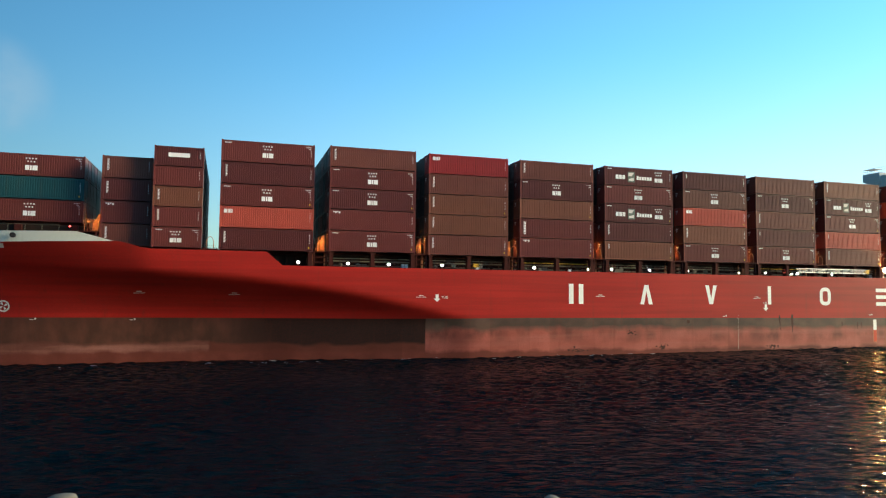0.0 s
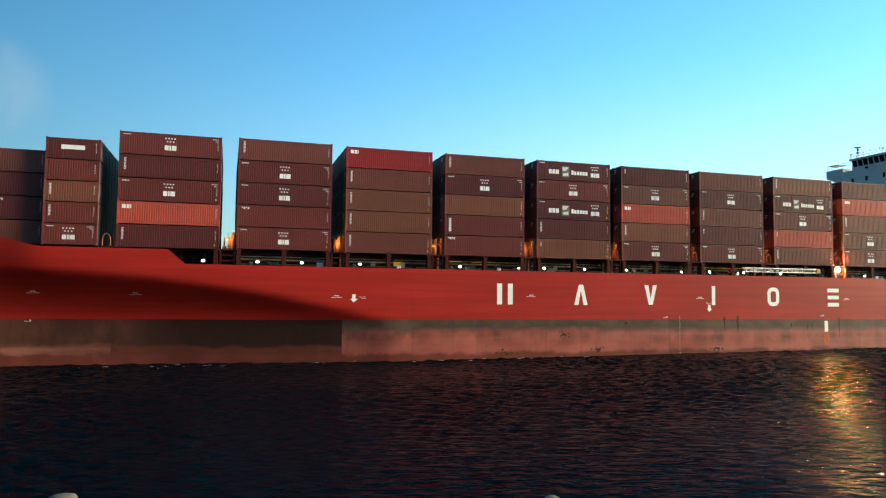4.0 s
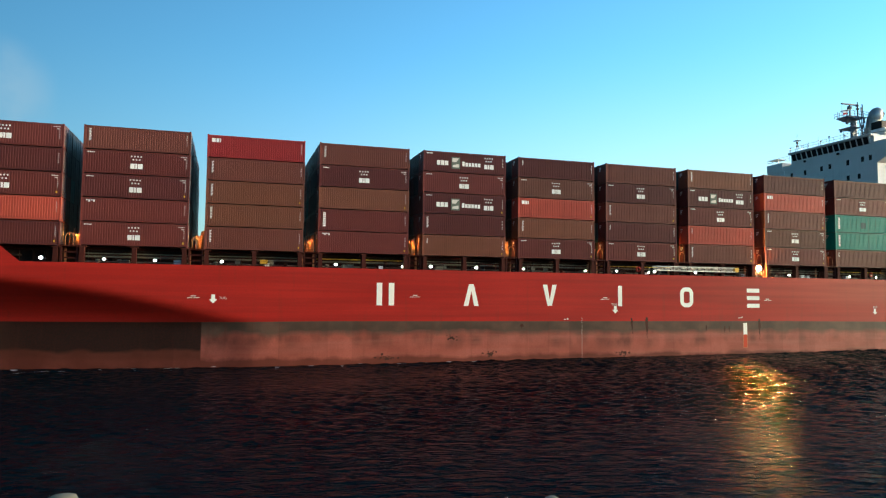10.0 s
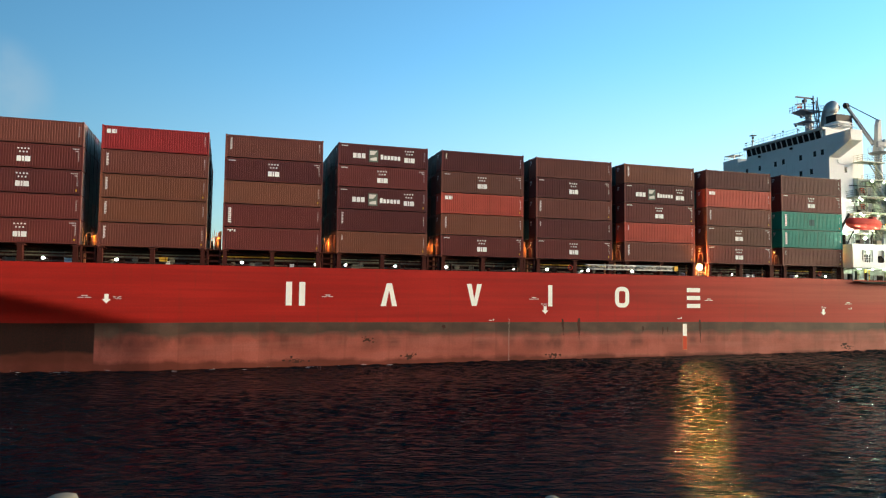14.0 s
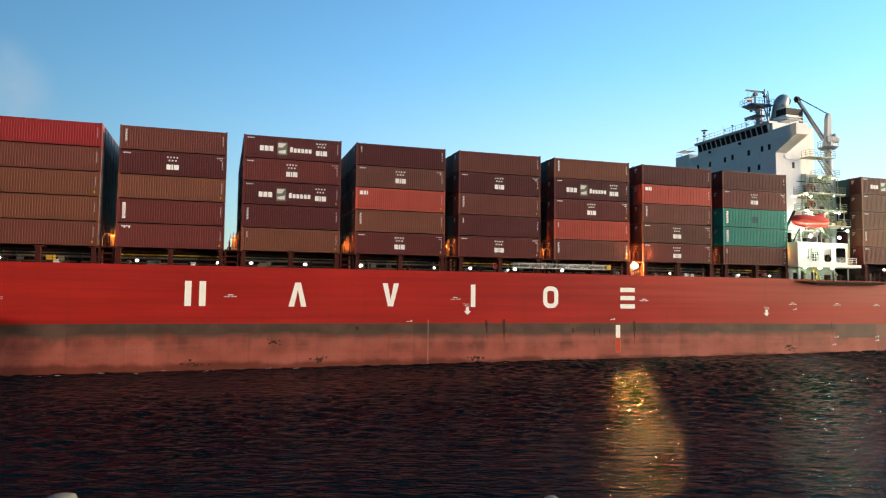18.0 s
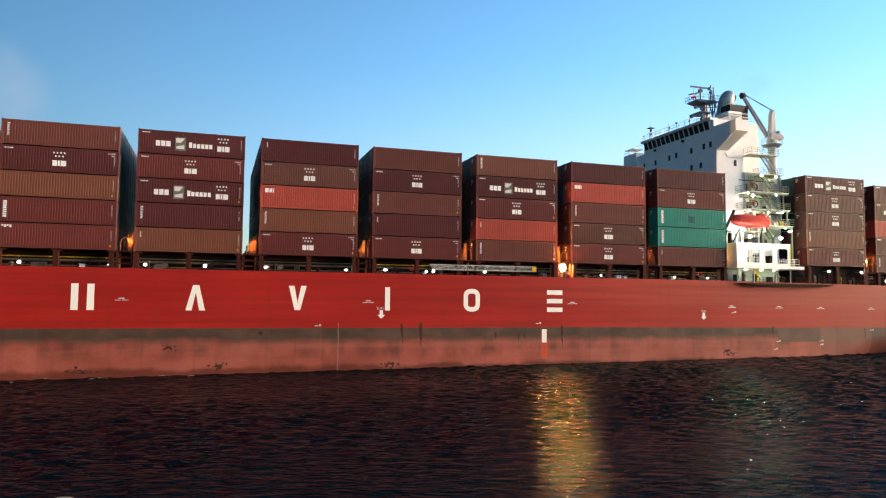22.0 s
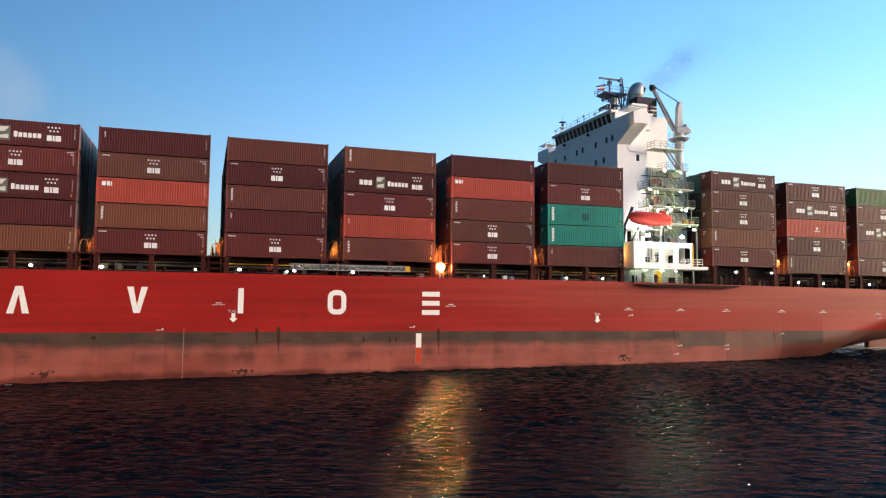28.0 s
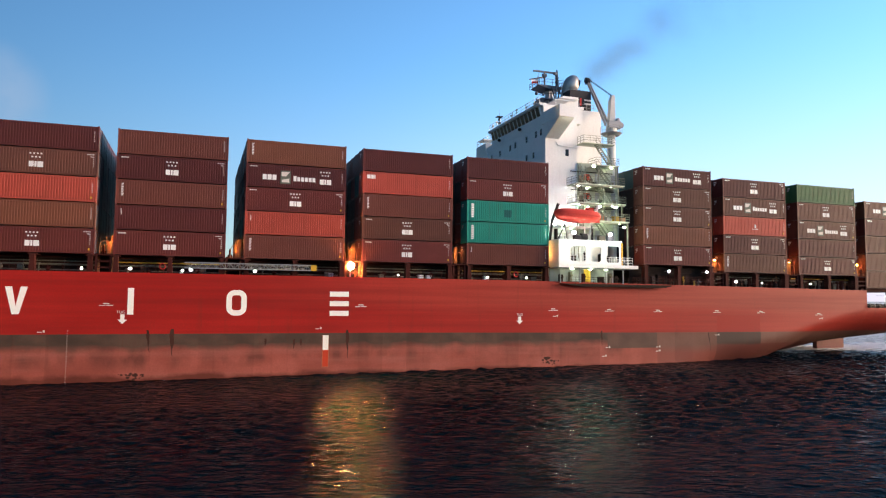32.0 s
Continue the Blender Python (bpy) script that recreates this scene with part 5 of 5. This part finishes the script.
for z in (25.2, 28.0, 22.3):
    part("hose_box", Geo().box(91.0, 91.8, 3.3, 3.59, z - 0.3, z + 0.5), M["redmark"], tower, "red hose box on the wall")
for x, z in ((96.6, 14.9), (96.6, 18.0)):
    part("tower_leg", Geo().box(x, x + 0.2, 0.9, 1.1, z, z + 3.2), M["gallery"], tower)
for z in (18.35, 21.45, 24.05, 26.8):
    for x in (92.9, 95.6):
        d = part("tower_door", Geo().box(x, x + 0.72, 3.555, 3.596, z + 0.1, z + 1.85), M["grey"], tower, "grey steel door onto the gallery")
        part("door_sill", Geo().box(x - 0.06, x + 0.78, 3.52, 3.55, z + 0.02, z + 0.1), M["steel"], d)
for x, z0, z1, r, mt in ((90.5, 18.3, 30.2, 0.09, "stair_white"), (90.8, 18.3, 28.5, 0.06, "pipe"), (94.2, 18.3, 30.0, 0.07, "stair_white"), (96.75, 18.3, 30.2, 0.10, "grey"), (89.6, 18.3, 26.7, 0.07, "grey")):
    part("vent_pipe", Geo().rod((x, 3.45, z0), (x, 3.45, z1), r, n=8), M[mt], tower)
for z0, z1 in ((24.0, 26.6), (26.75, 29.4)):
    g = Geo()
    for x in (89.0, 89.45):
        g.rod((x, 1.6, z0), (x, 1.6, z1), 0.035, n=5)
    for i in range(9):
        g.rod((89.0, 1.6, z0 + 0.28 * i), (89.45, 1.6, z0 + 0.28 * i), 0.02, n=4)
    part("cage_ladder", g, M["pipe"], tower, "dark upright ladder between galleries")
for x, z, w, h in ((90.2, 24.2, 0.5, 1.1), (91.9, 26.9, 0.4, 0.9), (90.1, 27.0, 0.45, 1.3)):
    part("wall_box", Geo().box(x, x + w, 3.2, 3.58, z, z + h), M["pipe"], tower)
# stanchions, cable trays and fire gear on the galleries
rg = random.Random(21)
for z, xa, xb, ya in ((21.4, 91.8, 96.7, 0.75), (24.0, 88.6, 96.4, 1.15), (26.75, 88.5, 96.2, 1.15)):
    for i in range(3):
        x = xa + (xb - xa) * (i + 0.5) / 3 + rg.uniform(-0.4, 0.4)
        part("gallery_post", Geo().box(x, x + 0.10, ya + 0.05, ya + 0.15, z, z + 2.5), M["gallery"], tower)
        w, h = rg.uniform(0.3, 0.7), rg.uniform(0.5, 1.2)
        part("gallery_locker", Geo().box(x + 0.3, x + 0.3 + w, 2.95, 3.35, z + 0.02, z + h), M[rg.choice(("coaming", "pipe", "black"))], tower)
    part("gallery_girder", Geo().box(xa, xb, ya + 0.02, ya + 0.12, z - 0.36, z - 0.15), M["gallery"], tower, "grey-green girder under the gallery")
    part("cable_tray", Geo().box(xa + 0.2, xb - 0.4, 3.42, 3.56, z + 2.05, z + 2.15), M["coaming"], tower)
for z in (25.0, 27.8):
    g = Geo()
    for i in range(14):
        p, q = math.tau * i / 14, math.tau * (i + 1) / 14
        g.rod((91.4 + 0.42 * math.cos(p), 2.9, z + 0.42 * math.sin(p)), (91.4 + 0.42 * math.cos(q), 2.9, z + 0.42 * math.sin(q)), 0.10, n=6)
    part("hose_reel", g, M["rustmark"], tower, "brown coiled hose on the gallery")
# floodlights that look out over the water
for x, y, z in ((86.6, -1.25, 19.25), (92.4, -1.25, 19.2), (92.0, 0.9, 23.4), (95.9, 0.5, 20.55), (94.7, 0.9, 23.5), (91.4, 1.4, 29.4)):
    part("flood_lamp", Geo().box(x - 0.22, x + 0.22, y + 0.03, y + 0.25, z - 0.16, z + 0.16).rod((x, y + 0.25, z), (x, HY, z + 0.2), 0.04, n=6), M["steel"], tower, "floodlight housing")
    part("flood_glass", Geo().box(x - 0.19, x + 0.19, y - 0.02, y + 0.02, z - 0.13, z + 0.13), M["lamp_flood" if y < 0 else "lamp_green"], tower, "glaring floodlight glass")
# the white block at the side
block = tagged(node("side_block", ship), "white lit deck house with large openings at the ship's side")
BZ0, BZ1, BY = 14.9, 18.18, -0.75
outs = [(86.35, 88.72, 15.35, 17.5), (89.72, 91.2, 15.3, 17.45), (92.1, 94.2, 15.25, 17.6)]
xs = [84.5]
for a, b, z0, z1 in outs:
    part("wall_panel", Geo().box(xs[-1], a, BY, BY + 0.12, BZ0, BZ1), M["white"], block)
    part("wall_sill", Geo().box(a, b, BY, BY + 0.12, BZ0, z0), M["white"], block)
    part("wall_header", Geo().box(a, b, BY, BY + 0.12, z1, BZ1), M["white"], block)
    xs.append(b)
    for cx, sx in ((a, 1), (b, -1)):
        for cz, sz in ((z0, 1), (z1, -1)):
            arc = [(cx + sx * 0.32 * (1 - math.sin(q * math.pi / 10)), cz + sz * 0.32 * (1 - math.cos(q * math.pi / 10))) for q in range(6)]
            ring_pts = [(cx, cz)] + arc
            part("corner_fillet", Geo().prism(ring_pts if sx * sz < 0 else ring_pts[::-1], BY + 0.004, BY + 0.116), M["white"], block)
part("wall_panel", Geo().box(xs[-1], 94.42, BY, BY + 0.12, BZ0, BZ1), M["white"], block)
part("block_floor", Geo().box(84.5, 97.3, BY + 0.001, 3.8, BZ0 - 0.45, BZ0 - 0.005), M["white"], block)
part("block_roof", Geo().box(84.4, 94.6, BY - 0.08, 3.8, BZ1 + 0.003, BZ1 + 0.15), M["white"], block)
part("side_wall", Geo().box(84.5, 84.62, BY + 0.13, 3.8, BZ0, BZ1), M["white"], block)
part("back_wall", Geo().box(84.63, 94.4, 2.6, 2.75, BZ0, BZ1), M["white"], block, "white lit inner wall")
for x, w, h in ((86.7, 0.5, 1.1), (87.9, 0.7, 0.8), (90.1, 0.35, 1.5), (92.4, 0.6, 1.2), (93.5, 0.4, 0.9)):
    part("deck_machine", Geo().box(x, x + w, 1.4, 2.1, BZ0 + 0.2, BZ0 + 0.2 + h).rod((x + w / 2, 1.2, BZ0 + 0.3 + h), (x + w / 2, 2.2, BZ0 + 0.3 + h), 0.25, n=12), M["coaming"], block, "dark machine inside the deck house")
for a, b, z0, z1 in outs:
    if b - a > 1.5:
        g, full = Geo(), a < 87
        for i in range(1, 5):
            x = a + (b - a) * i / 5
            g.box(x - 0.03, x + 0.03, BY + 0.03, BY + 0.09, z0, z1 if full else z0 + 0.75)
        for k in ((0.4, 0.8, 1.2) if full else (0.38, 0.75)):
            g.box(a, b, BY + 0.03, BY + 0.09, z0 + k - 0.03, z0 + k + 0.03)
        part("opening_grid", g, M["white"], block, "grey grid across the opening")
g = Geo()
for i in range(1, 4):
    x = 86.35 + 2.37 * i / 4
    g.box(x - 0.04, x + 0.04, BY + 0.92, BY + 1.0, 15.75, 17.4)
part("inner_bars", g, M["pipe"], block)
for x in (87.5, 90.4, 93.0):
    part("block_lamp", Geo().box(x - 0.12, x + 0.12, 0.2, 0.4, 17.9, 17.98), M["lamp_cabin"], block, "glowing ceiling lamp")
    part("block_lamp", Geo().box(x - 0.16, x + 0.16, 0.8, 1.0, 14.24, 14.33), M["lamp_green"], block, "glowing lamp under the floor")
rail("block_rail", [(94.6, BY + 0.1, BZ0), (96.4, BY + 0.1, BZ0), (96.4, 3.5, BZ0)], 1.1, block, M["white"], 3, 1.0, 0.03)
part("yellow_door", Geo().box(90.2, 91.3, 2.3, 2.38, 12.5, 14.35), M["yellow"], block, "yellow door in the lit wall")
part("lower_wall", Geo().box(84.7, 95.2, 2.4, 2.6, 12.2, 14.4), M["grey"], block, "grey lit wall below the deck house")
for x, w, h, mt in ((85.6, 0.5, 1.3, "coaming"), (87.2, 0.3, 1.7, "pipe"), (89.3, 0.35, 1.5, "brown"), (91.9, 0.8, 1.1, "coaming"), (93.6, 0.4, 1.6, "pipe"), (94.6, 0.4, 1.2, "coaming")):
    part("deck_fitting", Geo().box(x, x + w, 1.0, 1.5, 12.2, 12.2 + h).rod((x + w / 2, 0.7, 12.2 + h * 0.7), (x + w / 2, 1.0, 12.2 + h * 0.7), 0.16, n=10), M[mt], block)
for x in (85.0, 88.1, 92.3, 95.1):
    part("block_leg", Geo().box(x, x + 0.12, -0.2, -0.05, 12.3, 14.4), M["grey"], block)
part("gap_lamp", Geo().ball((83.95, 1.9, 16.6), 0.055, 0.055, 0.05, 10, 6), M["lamp_orange"], block, "glowing orange lamp")
part("gap_lamp", Geo().ball((97.6, 1.6, 15.9), 0.028, 0.028, 0.028, 10, 6), M["lamp_orange"], block, "glowing orange lamp")
part("lit_post", Geo().box(94.6, 94.85, -0.62, -0.42, 14.92, 18.1), M["yellow"], block, "yellow post at the open end")
part("gap_screen", Geo().box(83.55, 84.4, 3.3, 3.4, 12.4, 18.6), M["warm_orange"], block, "orange screen that catches the lamp's glow beside the block")
# rubbing platform below the block
part("side_platform", Geo().prism([(85.0, 12.18), (88.0, 11.80), (101.8, 11.80), (102.9, 12.02), (102.9, 12.18)], -0.85, -0.02), M["coaming"], ship, "dark overhanging side platform")
rail("platform_rail", [(85.6, -0.95, 12.15), (102.6, -0.95, 12.15)], 0.95, ship, M["coaming"], 3, 1.45, 0.022)
rg = random.Random(5)
for i in range(12):
    x = 97.5 + rg.uniform(0, 14)
    part("mooring_bitt", Geo().rod((x, 0.8, 12.1), (x, 0.8, 12.9 + rg.uniform(0, 0.9)), 0.12, n=8).rod((x, 0.8, 12.9), (x, 0.8, 13.0), 0.18, n=8), M[rg.choice(("coaming", "brown", "yellow"))], ship)
# lifeboat in its davits
boat = tagged(new("lifeboat"), "closed orange lifeboat hanging in its davits", "lifeboat")
g, rings, m = Geo(), [], 20
for i in range(15):
    s = -1 + 2 * i / 14
    w = max(0.02, (1 - abs(s) ** 2.6) ** 0.6)
    wid, up, dn = 1.15 * w, 0.95 * w ** 0.7, 1.0 * w ** 0.5
    sheer = 0.22 * s * s
    for k in range(m):
        a = k * math.tau / m
        c, q = math.cos(a), math.sin(a)
        g.v.append((3.75 * s, wid * math.copysign(abs(c) ** 0.8, c), sheer + (up if q > 0 else dn) * math.copysign(abs(q) ** 0.9, q)))
for i in range(14):
    g.f += [(i * m + k, i * m + (k + 1) % m, (i + 1) * m + (k + 1) % m, (i + 1) * m + k) for k in range(m)]
g.f += [tuple(range(m - 1, -1, -1)), tuple(range(14 * m, 15 * m))]
part("boat_hull", g, M["orange"], boat, "glossy orange closed hull", True)
part("boat_fender", Geo().box(-2.9, 2.9, -1.22, -1.1, -0.05, 0.1), M["orange"], boat)
part("conning_hatch", Geo().prism([(1.3, 0.75), (2.4, 0.6), (2.3, 1.25), (1.5, 1.3)], -0.5, 0.5), M["orange"], boat)
part("boat_skeg", Geo().box(2.0, 3.6, -0.06, 0.06, -0.75, -0.3), M["orange"], boat)
aboard(boat, pose(88.0, 0.25, 21.8, 0, 1.5, 0))
dav = tagged(node("boat_davit", ship), "dark and white lifeboat davits")
for x in (84.85, 91.25):
    part("davit_arm", Geo().beam((x, 2.6, 18.3), (x - 0.2, 1.6, 21.0), 0.3, 0.35).beam((x - 0.2, 1.6, 21.0), (x + 0.1, 0.2, 23.4), 0.26, 0.32), M["black" if x < 86 else "white"], dav, "davit arm")
    part("davit_fall", Geo().rod((x + 0.1, 0.2, 23.4), (x + 0.3, 0.4, 22.4), 0.03, n=5), M["black"], dav)
part("davit_winch", Geo().rod((89.3, 1.6, 19.0), (90.2, 1.6, 19.0), 0.5, n=14).box(88.2, 89.2, 1.2, 2.0, 18.3, 19.2), M["black"], dav)
for x, w, h, mt in ((85.4, 0.25, 1.7, "coaming"), (86.0, 0.9, 0.7, "grey"), (87.4, 0.2, 1.9, "white"), (90.4, 0.6, 1.2, "grey"), (91.2, 0.2, 1.9, "coaming"), (92.4, 1.0, 0.9, "pipe"), (93.9, 0.7, 1.4, "grey")):
    part("davit_fitting", Geo().box(x, x + w, 1.7, 2.3, 18.33, 18.33 + h), M[mt], dav)
part("davit_frame", Geo().beam((85.4, 1.2, 18.4), (86.2, 0.6, 20.6), 0.14, 0.14).beam((86.2, 0.6, 20.6), (86.9, 1.2, 18.4), 0.1, 0.1), M["black"], dav, "dark davit frame")
part("davit_post", Geo().rod((90.7, 0.9, 18.4), (90.7, 0.9, 20.6), 0.09, n=8), M["black"], dav)
for x, h, mt in ((92.2, 0.7, "warm_orange"), (93.4, 0.5, "steel"), (94.6, 0.8, "yellow"), (95.7, 0.6, "warm_orange")):
    part("deck_locker", Geo().box(x, x + 0.8, 1.2, 1.9, 21.41, 21.41 + h), M[mt], dav, "small locker on the lit gallery")
part("boat_deck", Geo().box(84.9, 92.0, 1.5, HY, 20.35, 20.5), M["white"], dav)
for x in (86.4, 89.9):
    part("deck_post", Geo().box(x, x + 0.14, 1.6, 1.75, 18.3, 20.35), M["white"], dav)
for x in (85.6, 88.9):
    part("wall_lamp", Geo().ball((x, 2.6, 20.75), 0.11, 0.11, 0.07, 10, 6).rod((x, 2.6, 20.5), (x, 2.6, 20.72), 0.04, n=6), M["lamp_wall"], dav, "glowing lamp behind the boat")
for x in (87.0, 88.3):
    part("boat_lamp", Geo().box(x - 0.12, x + 0.12, 2.6, 2.75, 20.2, 20.28), M["lamp_green"], dav, "glowing lamp under the boat")

# ---- stern: rudder, open mooring deck ----
part("skeg", Geo().prism([(112, -3), (150, -3), (137, 1.2), (133.5, 3.6), (112, 3.6)], BEAM / 2 - 1.6, BEAM / 2 + 1.6), M["coaming"], ship, "dark skeg below the counter")
part("rudder", Geo().box(146.7, 153.2, BEAM / 2 - 0.5, BEAM / 2 + 0.5, -3, 4.2), M["rudder"], ship, "brown rudder blade out of the water")
for x in (142.6, 148.5, 154.4):
    for y in (1.6, BEAM - 2.0):
        part("stern_pillar", Geo().box(x, x + 0.4, y, y + 0.4, 8.4, 12.4), M["brown"], ship)
part("stern_beam", Geo().box(142.0, 156, 1.2, BEAM - 1.2, 11.9, 12.4), M["brown"], ship, "brown deck above the mooring space")
rail("stern_rail", [(142.2, 0.6, 9.15), (155, 1.8, 9.15)], 1.0, ship, M["pipe"], 3, 1.3, 0.03)
rg = random.Random(9)
for i in range(6):
    x = 144 + 2 * i
    part("mooring_winch", Geo().rod((x, 5, 9.2), (x + 1.2, 5, 9.2), 0.6, n=12).box(x - 0.2, x + 1.4, 4.4, 5.6, 8.4, 8.8), M["coaming"], ship)

# forecastle clutter
rail("bow_rail", [(-84, 4.6, 15.2), (-76, 3.0, 15.2)], 2.0, ship, M["pipe"], 2, 2.0, 0.03)
part("bow_lamp", Geo().ball((-74.5, 1.6, 16.9), 0.12, 0.12, 0.12, 8, 6), M["lamp_red"], ship, "small red lamp")
part("hatch_pedestal", Geo().box(-86, -73.2, 5.6, BEAM - 5.6, 15.0, 17.3), M["coaming"], ship, "dark pedestal under the forward stack")
for x in (-81.5, -75.0):
    part("support_post", Geo().box(x, x + 0.8, 5.0, 5.5, 15.0, 17.4), M["brown"], ship)
c = Vector((-83.0, hull_side(-83.0, 6.8) - 0.05, 6.8))
def on_side(x, z, off):
    return (x, hull_side(x, z) - off, z)


g = Geo()
for i in range(24):
    q = [(c.x + r * math.cos(a), c.z + r * math.sin(a)) for r, a in ((0.75, math.tau * i / 24), (0.75, math.tau * (i + 1) / 24), (0.58, math.tau * (i + 1) / 24), (0.58, math.tau * i / 24))]
    g.add([on_side(x, z, 0.03) for x, z in q], [(0, 1, 2, 3)])
for k in range(4):
    a = math.tau * k / 4 + 0.5
    q = [(c.x + r * math.cos(a + d), c.z + r * math.sin(a + d)) for r, d in ((0.1, 0.3), (0.52, 0.32), (0.52, -0.32), (0.1, -0.3))]
    g.add([on_side(x, z, 0.03) for x, z in q], [(0, 1, 2, 3)])
part("thruster_mark", g, M["mark"], ship, "white crossed circle on the bow")
shape("name_bars", [bar(-84.6 + 0.75 * i, -84.1 + 0.75 * i, 14.05, 14.55) for i in range(4)], M["mark"], "pale painted bars below the bulwark", 0.0, follow=True)

# ---- smoke from the funnel, foam along the side ----
def smoke_puff(count, spread, seed, size):
    """A puff of very fine soot specks."""
    rs = np.random.RandomState(seed)
    p = rs.normal(size=(count, 1, 3)) * np.array(spread)
    tet = np.array([(1, 0, -1), (-1, 1, -1), (-1, -1, -1), (0, 0, 1)]) * size
    v = (p + tet[None]).reshape(-1, 3)
    f = (np.arange(count)[:, None, None] * 4 + np.array([(0, 1, 2), (0, 2, 3), (0, 3, 1), (1, 3, 2)])[None]).reshape(-1, 3)
    me = bpy.data.meshes.new("smoke")
    me.from_pydata(v.tolist(), [], f.tolist())
    me.materials.append(M["smoke"])
    return me


PUFFS = []
for i in range(12):
    for j in range(4):
        k = 0.55 + 0.10 * j
        count = int(6600 * (0.35 + 0.65 * i / 11) * (0.6 + 0.4 * abs(math.sin(2.1 * i + j))))
        ob = tagged(new("smoke", smoke_puff(count, (k * 2.2, k * 1.0, k * 1.7), 40 + 4 * i + j, 0.0055 if i < 4 else 0.009)), "thin grey smoke drifting from the funnel", "smoke", kind="stuff")
        PUFFS.append((ob, i, j))


def foam(name, spots, seed, label, size=1.0):
    rs = random.Random(seed)
    g = Geo()
    for x, y, sx, sy, count in spots:
        for i in range(count):
            px, py, s = x + rs.gauss(0, sx), y + rs.gauss(0, sy), rs.uniform(0.1, 0.5) * size
            g.add([(px + s * rs.uniform(1.2, 3.0) * math.cos(k * math.tau / 7), py + s * rs.uniform(0.3, 0.9) * math.sin(k * math.tau / 7), 0.10 + 0.002 * (i % 30)) for k in range(7)], [tuple(range(7))])
    ob = tagged(new(name, g.mesh(name, M["foam"])), label, "foam", kind="stuff")
    return ob


FOAM = [foam("wake_foam", [(145, 16, 4, 1.6, 520), (152, 17, 5, 2.5, 420), (160, 13, 6, 3.5, 520), (166, 18, 9, 4, 700), (186, 16, 12, 5, 500)], 3, "white wake foam under the stern", 1.5),
        foam("bow_foam", [(-40, 0.6, 7, 1.0, 14), (-60, 1.5, 10, 1.2, 12), (-15, -1.0, 9, 0.8, 8), (10, -1.6, 12, 0.9, 6)], 4, "flecks of white foam along the hull", 0.45)]


def flat_pose(t):
    """The ship's place on the water, without trim or list."""
    m = ship_pose(t)
    return pose(m.translation.x, m.translation.y, 0, 0, 0, math.degrees(m.to_euler().z))


def motions():
    times = [2.0 * i for i in range(17)]
    ways = {t: ship_pose(t) for t in times}
    for ob, m in CARRIED:
        walk(ob, [(t, ways[t] @ m) for t in times])
    for ob in FOAM:
        walk(ob, [(t, flat_pose(t)) for t in times])
    ticks = [0.5 * i for i in range(65)]
    for ob, i, j in PUFFS:
        born, rows = 19.5 + 1.03 * i, []
        rg = random.Random(7 * i + j)
        way = (rg.uniform(-0.5, 0.5), rg.uniform(-0.3, 0.3), rg.uniform(-0.32, 0.45))
        for t in ticks:
            age = max(0.0, t - born)
            up = min(1.0, age / 1.1)
            p = ship_pose(t) @ Vector((93.0 + 1.8 * up, 11.8 - 0.5 * up, 36.6 + 8.0 * up))
            rows.append((t, pose(p.x + (2.0 + way[0]) * age, p.y + (0.3 + way[1]) * age, p.z + (1.6 + way[2]) * age ** 0.93, 0, 0, 4.0 * age)))
        walk(ob, rows)
    walk(water, [(t, pose(-0.25 * t, -0.35 * t, 0)) for t in times])


motions()
